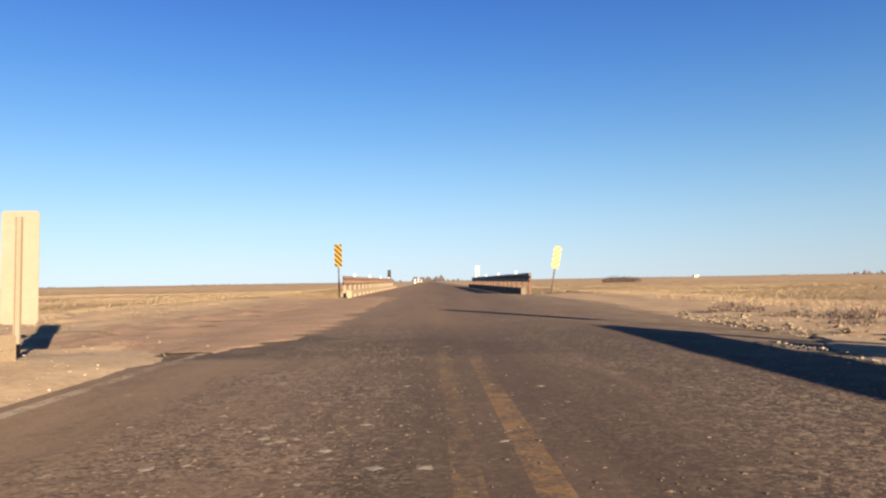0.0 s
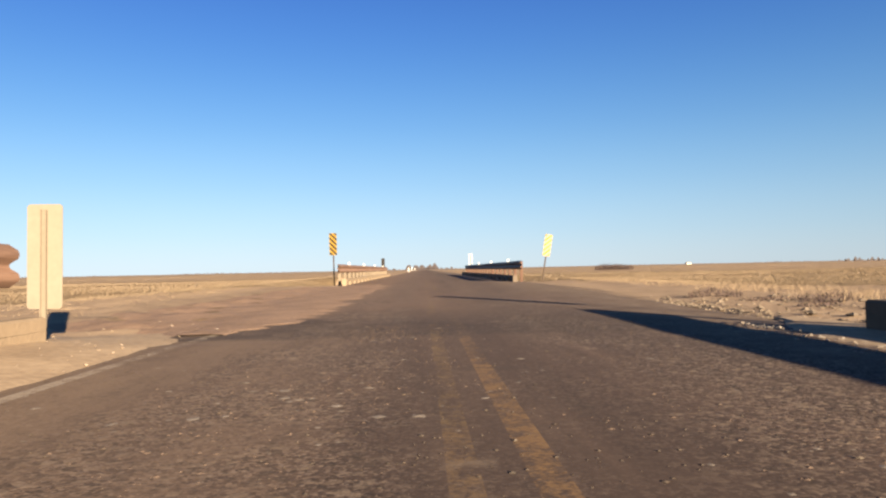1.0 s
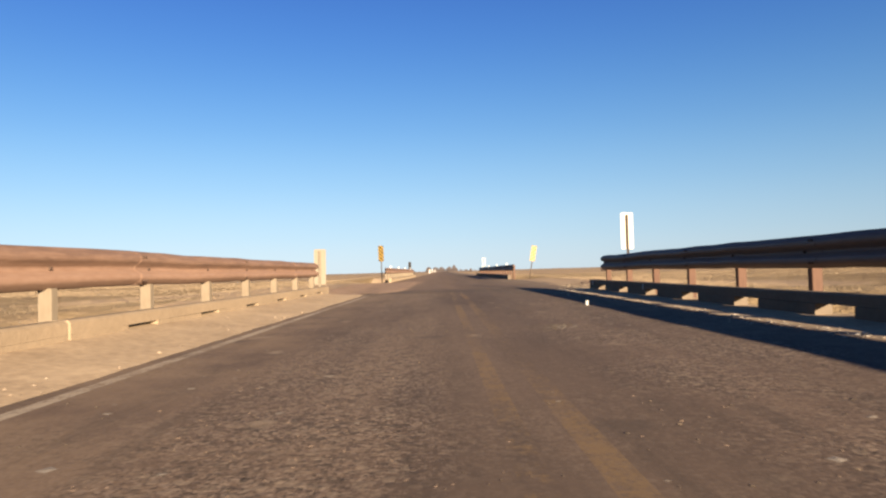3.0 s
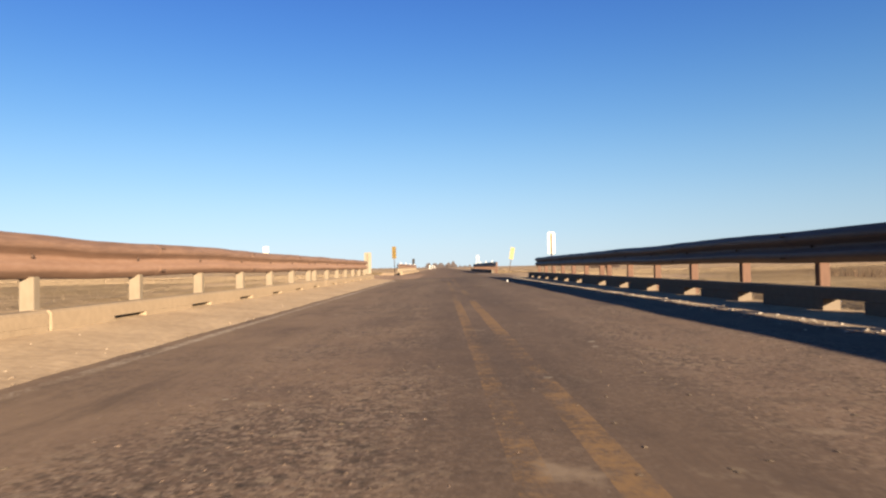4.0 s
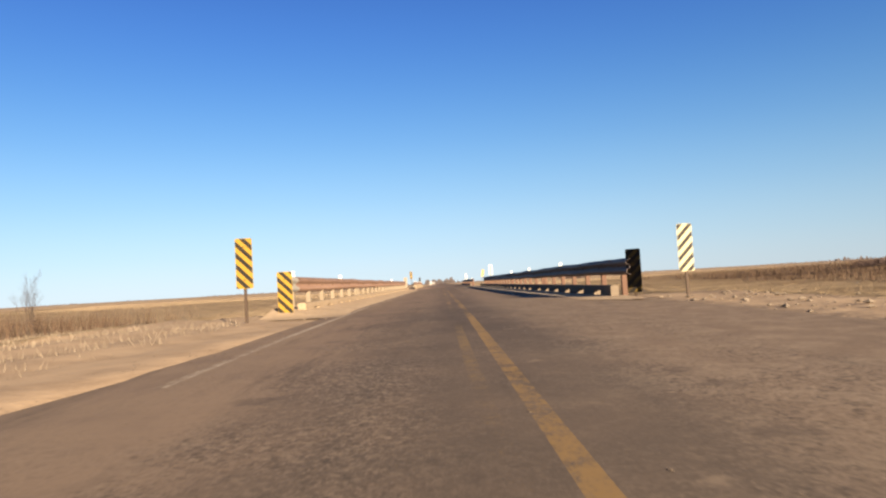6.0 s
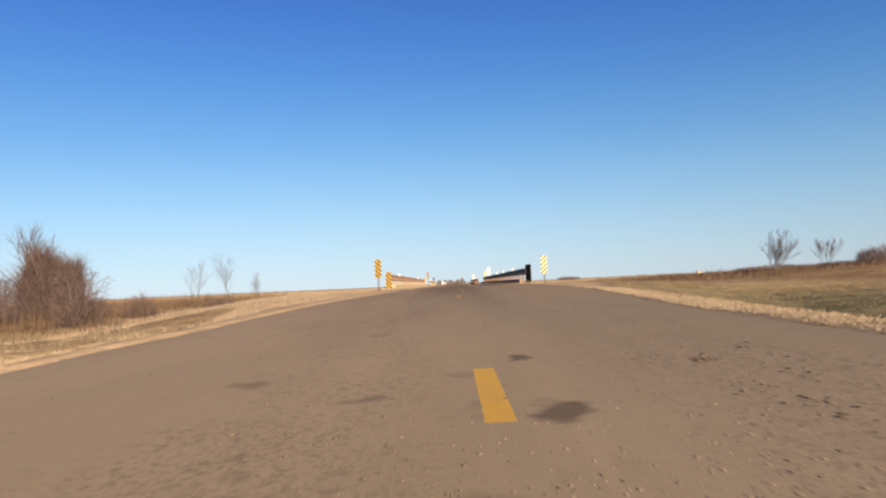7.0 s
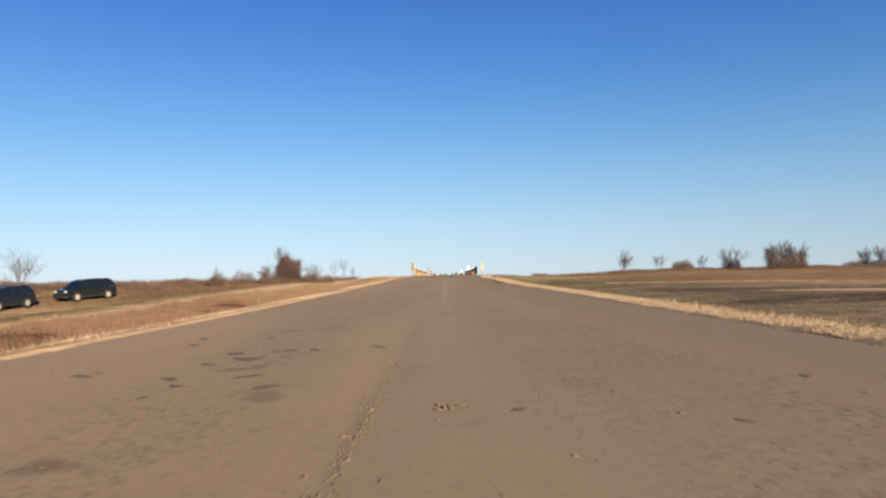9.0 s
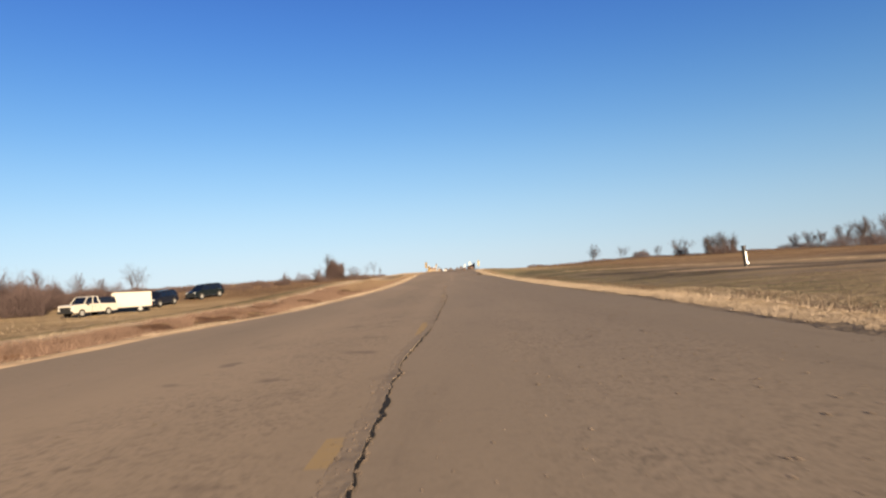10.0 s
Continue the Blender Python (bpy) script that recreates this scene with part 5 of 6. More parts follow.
# right verge
def sod_edge():
    """The turf's ragged rim, standing a few centimetres proud of the pavement, with straw growing on it."""
    ys = np.arange(-158.5, -58, 0.09)
    g = np.random.default_rng(30)
    rag = np.array([noise.noise(Vector((y * 1.4, 3, 7))) + 0.6 * noise.noise(Vector((y * 5, 3, 7))) for y in ys])
    high = np.array([max(0.0, 0.55 + 1.3 * noise.noise(Vector((y * 0.45, 8, 7)))) for y in ys]) * np.interp(ys, [-156, -135, -120, -95, -75, -60], [0.5, 0.36, 0.3, 0.36, 0.26, 0.2])
    rim = np.asarray(right_edge(ys)) + 0.07 * rag
    rows = []
    for o, low, h in ((-0.2, -0.015, 0), (-0.05, -0.004, 0), (0.0, 0, 0.014), (0.08, 0, 0.035), (0.24, 0, 0.05), (0.45, 0, 0.04), (0.95, -0.05, 0)):
        xx = rim + o + g.uniform(-0.02, 0.02, len(ys))
        under = ground_z(xx, ys) if o > 0.9 else np.asarray(road_z(ys)) - 0.02 * ((xx - 0.28) / 3.5) ** 2
        rows.append(np.stack([xx, ys, under + low + h * high + g.uniform(-0.004, 0.004, len(ys)) * (o > 0)], -1))
    v = np.stack([np.stack([a[:-1], b[:-1], b[1:], a[1:]], 1) for a, b in zip(rows, rows[1:])], 1)
    tagged(fast_mesh("sod_edge", v.reshape(-1, 3), 4, mat("sod_rim", (0.2, 0.15, 0.102), 0.95, other=(0.1, 0.074, 0.048), big=2.5, fine=14, mix=0.9, bump=0.6, depth=0.03, bump_scale=22)), "ragged turf rim beside the pavement", "turf", kind="structure")
    k = 170000
    i = g.integers(0, len(ys) - 1, k)
    o = np.abs(g.normal(0.22, 0.3, k)).clip(0.03, 1.0)
    keep = o > 0.25 * np.clip(0.4 - rag[i] * 1.4, 0, 1)
    i, o = i[keep], o[keep]
    x, y = rim[i] + o, ys[i] + g.uniform(0, 0.09, len(i))
    z = np.maximum(np.asarray(road_z(y)) + 0.05 * high[i] * np.interp(o, [0, 0.5, 0.95], [1, 0.7, -1]), ground_z(x, y))
    blades("verge_grass", x, y, z, 0.042, 0.0035, M_VERGE, "pale dry straw matted along the road's edge", 2.2, 5)


sod_edge()
grow("verge_tufts", 90000, 4.8, 15, -158.5, -112, 0.12, 0.004, M_VERGE, "bleached straw tufts among dark sod", 31, 1.6, 1.8, 0.2, 0.8)
x, y = scatter(330000, -29, -3.6, -156.5, -44, 21, 0.4, 1.2)
off = x - np.interp(y, [-156.5, -112.2, -90, -75, -66, -52, -46], [-11.4, -10.7, -10.6, -11.2, -11.6, -12.4, -12])
keep = (off > -0.8) & (off < np.where(y > -94, 19.0, 0.3)) & (shoulder(x, y)[1] > 0.9)
x, y = x[keep], y[keep]
blades("slope_grass", x, y, ground_z(x, y), 0.13, 0.004, M_STRAW, "golden straw grass on the bank beside the road", 0.8, 22)
grow("ditch_grass", 90000, 5.5, 26, -156.5, -46, 0.1, 0.008, M_GREEN, "short green and brown winter grass", 6, 0.7, 0.6, 1.0)
grow("ditch_weeds", 24000, 6.5, 14, -156.5, -70, 0.3, 0.006, M_RUSSET, "brown dead weeds beside the road", 7, 1.1, 0.7, 1.0)
grow("field_grass", 90000, 24, 110, -123.1, 60, 0.1, 0.016, M_RUSSET, "brown dry grass of the far field", 8, 0.3, 0.25, 1.0)
# round the bridges
grow("field_grass", 90000, -45, -4.5, -44, 60, 0.07, 0.006, M_GRASS, "tan dry grass beside the bridge", 9, 0.7, 0.5, 0.8)
grow("field_grass", 90000, 5, 45, -44, 60, 0.07, 0.006, M_GRASS, "tan dry grass beside the bridge", 10, 0.7, 0.5, 0.8)
grow("field_grass", 60000, -146.0, 140, 50, 260, 0.12, 0.03, M_GRASS, "tan dry grass of the far prairie", 11, 0.8, 0.12, 2.0)
grow("verge_grass", 90000, -14, -3.6, 6.0, 30, 0.06, 0.004, M_GRASS, "short dry grass at the road's edge", 12, 0.5, 1.4, -1.2, 0.7)
grow("verge_grass", 18000, 4.8, 11, 6.0, 30, 0.15, 0.004, M_GRASS, "short dry grass at the road's edge", 13, 0.7, 1.2, 0.6)


grow("tall_grass", 120000, -60, -6, 27, 75, 0.15, 0.008, M_GRASS, "tufted tan grass beyond the bare strip", 16, 0.5, 0.6, 2.0, 0.5)
grow("tall_grass", 120000, 8, 70, 28, 75, 0.14, 0.008, M_GRASS, "tufted tan grass beyond the bare strip", 17, 0.5, 0.6, 2.0, 0.5)
grow("scrub_belt", 26000, -45, -11.5, -66, -24, 0.75, 0.012, M_RUSSET, "brown knee-high scrub behind the grassy verge", 14, 0.3, 0.5, 5.0, 0.5)
grow("scrub_belt", 30000, 18, 80, -30, 10, 0.5, 0.015, M_RUSSET, "brown waist-high scrub along the field's far edge", 15, 0.2, 0.3, 5.0, 0.5)


def tube(verts, p, q, r0, r1, sides):
    d = (q - p).normalized()
    u = d.orthogonal().normalized()
    w = d.cross(u)
    for k in range(sides):
        a, b = 2 * math.pi * k / sides, 2 * math.pi * (k + 1) / sides
        ca, cb = u * math.cos(a) + w * math.sin(a), u * math.cos(b) + w * math.sin(b)
        verts += [p + ca * r0, p + cb * r0, q + cb * r1, q + ca * r1]


def branch(wood, twigs, rnd, p, d, length, r, level, most, droop, spread, least):
    """A limb that keeps growing at its tip and throws side limbs along its way; the thin ones are twigs."""
    n = 6 if level == 0 else 5 if level < most else 3
    for i in range(n):
        q = p + d * (length / n) * rnd.uniform(0.8, 1.2)
        r = max(r, least)
        r1 = max(r * (1 - 0.75 / n), least * 0.7)
        tube(wood if r > least * 2.5 else twigs, p, q, r, r1, 5 if r > least * 2.5 else 3)
        p, r = q, r1
        d = (d + Vector((rnd.uniform(-1, 1), rnd.uniform(-1, 1), rnd.uniform(-0.25, 0.55) - droop)) * 0.2).normalized()
        if level < most and i >= (1 if level == 0 else 0):
            for _ in range(2 if level == 0 else rnd.choice((1, 2, 2))):
                a = rnd.uniform(0, 2 * math.pi)
                side = d.orthogonal().normalized()
                side = Matrix.Rotation(a, 3, d) @ side
                way = (d + side * spread * rnd.uniform(0.6, 1.4) + Vector((0, 0, 0.15 - droop))).normalized()
                branch(wood, twigs, rnd, p, way, length * (1 - 0.6 * i / n) * rnd.uniform(0.45, 0.75), r * 0.6, level + 1, most, droop, spread, least)


def bare_tree(x, y, h, label, seed, stems=1, spread=0.75, most=4, thick=0.035, droop=0.0, name="bare_tree", twig=None, fan=0.35, z=None, least=0.0048):
    """Limbs fork into fine twigs; grown twice, the second time with twigs held to least, chosen to show from the
    camera.
    """
    k = 1.0
    for turn in range(2):
        rnd = random.Random(seed)
        limbs, twigs = [], []
        for s in range(stems):
            wood = []
            limbs.append(wood)
            d = Vector((rnd.uniform(-fan, fan), rnd.uniform(-fan, fan), 1)).normalized()
            o = Vector((rnd.uniform(-0.25, 0.25) * (stems > 1), rnd.uniform(-0.25, 0.25) * (stems > 1), -0.1))
            f = rnd.uniform(0.75, 1.0) if s else 1.0
            branch(wood, twigs, rnd, o, d, h * 0.9 * f, h * thick * 0.6 * f, 0, most, droop, spread, least / k)
        k = h / max(v.z for v in sum(limbs, []) + twigs)
    base = empty(name, pose(x, y, float(ground_z(x, y)) if z is None else z), label, "tree", "bare trees")
    for wood in limbs:
        if wood:
            fast_mesh("trunk", [tuple(v * k) for v in wood], 4, M_BARK).parent = base
    fast_mesh("crown", [tuple(v * k) for v in twigs], 4, twig or M_TWIG).parent = base
    return base


def thicket(x, y, rx, ry, h, k, label, seed, material=None, name="shrub", ragged=0.5, flat=0.45, wide=1.0):
    """A tangle of thin leafless stems within an uneven outline."""
    g = np.random.default_rng(seed)
    a, r = g.uniform(0, 6.28, k), np.sqrt(g.uniform(0, 1, k))
    bx, by = rx * r * np.cos(a), ry * r * np.sin(a)
    top = h * (1 - (0.95 - flat) * r**2.5) * (1 + ragged * (np.sin(a * 3 + seed) * 0.3 + np.sin(bx * 5 / rx + seed * 2) * 0.3))
    low = np.stack([bx, by, top * g.uniform(0, 0.85, k) - 0.03], -1)
    way = np.stack([g.normal(0, 0.5, k) + np.cos(a) * 0.25, g.normal(0, 0.5, k) + np.sin(a) * 0.25, g.uniform(0.15, 1.2, k)], -1)
    tip = low + way / np.linalg.norm(way, axis=1)[:, None] * (h * g.uniform(0.12, 0.38, k))[:, None]
    b = g.uniform(0, 6.28, k)
    w = wide * g.uniform(0.005, 0.011, k)[:, None] * np.stack([np.cos(b), np.sin(b), np.zeros(k)], -1)
    v = np.stack([low - w, low + w, tip + w * 0.3, tip - w * 0.3], 1)
    base = empty(name, pose(x, y, float(ground_z(x, y))), label, "shrub", "roadside scrub")
    rnd = random.Random(seed)
    wood, main = [], []
    for i in range(max(3, int(rx * 3))):
        p = Vector((rnd.uniform(-rx, rx) * 0.5 * (i > 0), rnd.uniform(-ry, ry) * 0.5 * (i > 0), -0.1))
        q = p + Vector((rnd.uniform(-0.4, 0.4), rnd.uniform(-0.4, 0.4), h * rnd.uniform(0.5, 0.9)))
        tube(wood if i else main, p, q, 0.025, 0.01, 5)
    c = fast_mesh("crown", np.concatenate([v.reshape(-1, 3), np.array([tuple(w) for w in wood])]), 4, material or M_SCRUB)
    s = fast_mesh("stem", [tuple(w) for w in main], 4, M_BARK)
    c.parent = s.parent = base
    return base


# the overgrown dead tree left of the road, and the brush round it
thicket(-17.3, -49.3, 1.2, 0.95, 2.75, 18000, "dense red-brown shrub grown over a dead tree", 1, flat=0.8, ragged=0.45, wide=1.2)
bare_tree(-18.0, -49.4, 4.4, "leafless dead tree rising out of a dense shrub", 12, 4, 0.65, 2, 0.024, least=0.007, fan=0.3)
bare_tree(-13.7, -53.6, 2.5, "small leafless tree with arching limbs", 3, 3, 0.9, 2, 0.035, 0.25, least=0.0075)
thicket(-13.8, -53.8, 0.9, 0.8, 1.5, 1500, "thin purple-brown leafless shrub with pale limbs", 9, ragged=0.9)
thicket(-12.7, -51.0, 0.7, 0.6, 0.95, 1300, "low red-brown leafless shrub by the road", 4)
thicket(-23.7, -54.1, 0.85, 0.8, 1.6, 2300, "dark leafless roadside shrub with a ragged top", 7, flat=0.45, ragged=0.9)
thicket(-22.0, -50.5, 1.2, 0.9, 1.6, 1700, "red-brown leafless roadside shrub in dry grass", 5)
bare_tree(-20.4, -48.0, 2.2, "small leafless tree with looping limbs among scrub", 6, 4, 0.95, 2, 0.03, 0.3, least=0.008)
thicket(-19.6, -48.6, 1.0, 0.7, 1.75, 1700, "purple-brown leafless shrub in dry grass", 8)
for n, (x, y, rx, h) in enumerate(((-18.6, -51.2, 1.0, 1.0), (-15.0, -50.4, 0.9, 1.0), (-25.8, -56.5, 0.9, 0.8), (-28.5, -58.0, 1.2, 0.8), (-10.6, -47.4, 0.8, 0.5), (-24.8, -52.0, 1.0, 1.0), (-31.0, -57.0, 1.3, 0.8))):
    thicket(x, y, rx, rx * 0.8, h, int(1300 * rx), "brown leafless brush among dry grass", 140 + n)
for n, (x, y, h) in enumerate(((-13.4, -43.5, 2.6), (-12.2, -41.5, 2.9), (-11.6, -38, 2.0))):
    bare_tree(x, y, h, "thin leafless sapling by the road", 20 + n, 2, 0.55, 2, 0.01, fan=0.2, least=0.0026)
bare_tree(-49.5, -46.1, 5.0, "wide leafless tree behind parked vehicles", 30, 5, 0.95, 2, 0.02, least=0.0085, fan=0.6)
for n, (x, y, rx, h) in enumerate(((-40, -52, 3.5, 0.9), (-52, -66, 3.5, 2.6), (-49, -74, 2.5, 3.3), (-47, -79, 2.5, 3.2), (-52, -83, 3.5, 5.6), (-57, -76, 3.5, 5.2), (-36, -50, 3.0, 0.8), (-60, -62, 4.5, 3.0), (-30, -47, 3.0, 0.8), (-49, -91, 3.0, 5.4), (-58, -86, 4.0, 6.0), (-64, -86, 4.0, 6.0), (-66, -72, 4.0, 3.6), (-57, -58, 3.5, 1.6), (-52, -54, 3.0, 1.3), (-46, -52, 3.0, 1.0))):
    thicket(x, y, rx, rx * 0.7, h, int(2200 * rx), "red-brown leafless scrub along the field", 40 + n, wide=1.5)
for n, (x, y, h) in enumerate(((-52.0, -71.5, 4.0), (-48.5, -70.0, 2.9), (-46.0, -67.5, 2.5), (-43.5, -65.5, 2.2), (-41.0, -63.0, 1.6), (-54.0, -76.0, 4.2))):
    thicket(x, y, 2.0, 1.6, h, 4200, "tall purple-brown leafless thicket behind parked vehicles", 160 + n, wide=1.5, ragged=0.9, flat=0.3)
for n, (x, y, h) in enumerate(((-51.0, -68.5, 5.2), (-47.0, -67, 4.2), (-54, -74, 5.0), (-49.5, -80, 6.4), (-55, -86, 7.4), (-50.5, -88, 7.2), (-52, -92, 7.0), (-44.5, -66, 3.4))):
    bare_tree(x, y, h, "leafless tree standing in scrub", 60 + n, 3, 0.7, 2, 0.028, twig=M_SCRUB, least=0.0110)
# right of the road
for n, (x, y, rx, h) in enumerate(((5.0, 12.4, 0.5, 0.17), (5.3, 11.2, 0.45, 0.14), (5.9, 10.6, 0.5, 0.18), (5.0, 9.3, 0.3, 0.12))):
    thicket(x, y, rx, rx * 0.7, h, int(900 * rx), "dark dead weed clump at the road's edge", 180 + n, name="weed_clump", flat=0.5)
bare_tree(27.4, -19.4, 3.9, "leafless fan-shaped tree in the field", 70, 6, 0.6, 2, 0.02, fan=0.55, least=0.0090)
bare_tree(34.9, -13.7, 2.9, "thin leafless tree in the field", 71, 5, 0.6, 2, 0.014, least=0.0065, fan=0.6)
thicket(37.8, -16.7, 1.6, 1.2, 1.7, 3600, "dark brown shrub in the field", 72, wide=1.4)
bare_tree(42.6, -13.0, 2.6, "thin leafless tree in the field", 73, 4, 0.5, 2, 0.016, least=0.0070, fan=0.5)
bare_tree(46.4, -14.5, 3.9, "leafless tree with dense low branches", 74, 6, 0.8, 2, 0.024, least=0.0105, fan=0.6)
thicket(46.4, -14.5, 1.5, 1.0, 1.9, 2400, "brown shrub at a tree's foot", 75, wide=1.4)
for n, (x, y, h) in enumerate(((48.4, -25.0, 4.1), (50.3, -24.3, 4.4), (52.2, -24.0, 4.2), (49.4, -22.6, 3.8), (54.0, -22.0, 3.2))):
    bare_tree(x, y, h, "leafless tree of a small field grove", 80 + n, 6, 0.7, 2, 0.024, least=0.0105, fan=0.5)
thicket(50.6, -24.4, 3.0, 1.4, 2.0, 6000, "brown brush under a grove", 85, wide=1.5, ragged=0.8)
for n, (x, y, h) in enumerate(((74.5, -4.0, 3.9), (78.0, -2.5, 4.2), (77.0, -9.5, 4.2), (82.5, -8.0, 5.6), (85.0, -10.0, 6.0), (87.5, -8.0, 6.6), (92.0, -9.0, 7.0), (95.0, -6.0, 7.4), (99.0, -8.0, 7.6))):
    bare_tree(x, y, h, "tall leafless tree of a hedgerow", 90 + n, 5, 0.65, 2, 0.024, least=0.0150, fan=0.45)
for n, (x, y, rx, h) in enumerate(((76, -3, 5, 1.6), (84, -9, 6, 2.6), (93, -8, 6, 3.4), (101, -7, 6, 3.4), (66, -6, 6, 0.7), (58, -12, 6, 0.7), (40, -12, 5, 0.6), (31, -12, 4, 0.6), (34, 124, 3.5, 1.2))):
    thicket(x, y, rx, rx * 0.5, h, int(1300 * rx), "brown leafless scrub along a field edge", 110 + n, wide=1.6)


def far_woods():
    """Ragged tree lines close to the horizon."""
    g = np.random.default_rng(33)
    v = []
    for x0, x1, y, h, k in ((-2600, 2600, 2900, 5, 1500), (-900, -350, 1500, 3, 160), (250, 900, 1300, 3, 220), (-14, 12, 640, 6.5, 120), (14, 40, 900, 5, 40), (-60, -20, 900, 4, 40), (420, 520, 700, 5, 60), (800, 1500, 1100, 6, 160)):
        x = g.uniform(x0, x1, k)
        c = 0.5 + 0.5 * np.sin(x * 9.0 / (x1 - x0) * 3 + y) * np.sin(x * 0.013 + y)
        hh = h * (0.25 + 0.75 * c) * g.uniform(0.5, 1.1, k)
        w = hh * g.uniform(0.5, 1.2, k)
        yy = y + g.uniform(-0.02, 0.02, k) * y
        z = ground_z(x, yy) - 0.5
        for i in range(k):
            n = 7
            cx, cy, cz, a, b = x[i], yy[i], z[i], w[i], hh[i]
            ring = [(cx + a * 0.5 * math.cos(math.pi * j / (n - 1)) * g.uniform(0.75, 1.15), cy, cz + b * math.sin(math.pi * j / (n - 1)) * g.uniform(0.7, 1.15)) for j in range(n)]
            for p, q in zip(ring, ring[1:]):
                v += [(cx, cy, cz), p, q]
    return tagged(fast_mesh("distant_woods", v, 3, M_FAR), "dark far-off tree lines on the horizon", "trees", kind="stuff")


far_woods()


def far_shed(x, y):
    base = empty("farm_shed", pose(x, y, float(ground_z(x, y)) - 0.1, 0, 0, 12), "small white farm shed far out on the prairie", "shed")
    part("wall", box((-3.2, -2.0, 0), (3.2, 2.0, 2.3), 0.02), M_BARE, base)
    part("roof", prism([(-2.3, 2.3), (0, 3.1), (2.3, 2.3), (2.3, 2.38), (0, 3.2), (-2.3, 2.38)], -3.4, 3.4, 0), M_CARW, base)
    part("door", box((-0.5, -2.04, 0), (0.5, -2.0, 2.0), 0.01), M_TRIM, base, "dark door")


far_shed(345.0, 900.0)

# ---- parked vehicles ----


def loft(sections):
    """A closed skin through rings of equal length."""
    bm = bmesh.new()
    rings = [[bm.verts.new(p) for p in s] for s in sections]
    for a, b in zip(rings, rings[1:]):
        for i in range(len(a)):
            j = (i + 1) % len(a)
            bm.faces.new((a[i], a[j], b[j], b[i]))
    bm.faces.new(rings[0][::-1])
    bm.faces.new(rings[-1])
    return bm


def body_shell(profile, half, tuck=0.06):
    """A side profile given as (x, z), rounded towards both flanks."""
    secs = []
    cz = sum(p[1] for p in profile) / len(profile)
    cx = sum(p[0] for p in profile) / len(profile)
    for y, k in ((-half, 0.94), (-half + tuck, 1.0), (half - tuck, 1.0), (half, 0.94)):
        secs.append([(cx + (p[0] - cx) * (0.985 if k < 1 else 1), y, cz + (p[1] - cz) * k) for p in profile])
    bm = loft(secs)
    for f in bm.faces:
        f.smooth = False
    return bm


def wheels(base, xs, half, r, rim_label="dusty alloy wheel"):
    for x in xs:
        for s in (-1, 1):
            y = s * (half - 0.1)
            ty = part("wheel", cyl((x, y - 0.11, r), (x, y + 0.11, r), r, None, 20), M_TYRE, base)
            part("rim", cyl((x, y + s * 0.09, r), (x, y + s * 0.118, r), r * 0.64, r * 0.6, 14), M_RIM, ty, rim_label)


def glasshouse(base, low, top, half_low, half_top, paint, pillars):
    """Windows all round with a painted roof and pillars: low and top are (x0, x1, z)."""
    sec = []
    for (x0, x1, z), h in ((low, half_low), (top, half_top)):
        sec.append([(x0, -h, z), (x1, -h, z), (x1, h, z), (x0, h, z)])
    part("window", loft(sec), M_GLASS, base, "dark tinted windows")
    x0, x1, z = top
    part("roof", loft([[(x0 - 0.03, -half_top - 0.01, z - 0.02), (x1 + 0.05, -half_top - 0.01, z - 0.02), (x1 + 0.05, half_top + 0.01, z - 0.02), (x0 - 0.03, half_top + 0.01, z - 0.02)], [(x0 + 0.08, -half_top + 0.1, z + 0.06), (x1 - 0.12, -half_top + 0.1, z + 0.06), (x1 - 0.12, half_top - 0.1, z + 0.06), (x0 + 0.08, half_top - 0.1, z + 0.06)]]), paint, base)
    for f in pillars:
        for s in (-1, 1):
            p = Vector((low[0] + (low[1] - low[0]) * f, s * (half_low + 0.004), low[2]))
            q = Vector((top[0] + (top[1] - top[0]) * f, s * (half_top + 0.004), top[2]))
            part("pillar", cyl(p, q, 0.05, 0.04, 6), paint, base)


HEADING = math.degrees(math.atan2(-0.8, -0.6))


def place(name, x, y, label, category, turn=0.0):
    """Stand a vehicle on the slope, nose along the row."""
    a = radians(HEADING + turn)
    d = Vector((math.cos(a), math.sin(a), 0))
    z = lambda k: float(ground_z(x + d.x * k, y + d.y * k))  # noqa: E731
    pitch = math.degrees(math.atan2(z(-1.4) - z(1.4), 2.8))
    return empty(name, pose(x, y, (z(-1.4) + z(1.4)) / 2 + 0.02, 0, pitch, HEADING + turn), label, category, "parked vehicles")


def lights(base, x, half, z, rear_x, rear_z):
    for s in (-1, 1):
        part("headlight", box((x - 0.1, s * (half - 0.22) - 0.16, z - 0.09), (x + 0.03, s * (half - 0.22) + 0.16, z + 0.09), 0.03), M_LAMP, base, "clear headlight")
        part("tail_light", box((rear_x - 0.03, s * (half - 0.12) - 0.08, rear_z - 0.16), (rear_x + 0.1, s * (half - 0.12) + 0.08, rear_z + 0.16), 0.02), M_REDL, base, "red tail light")


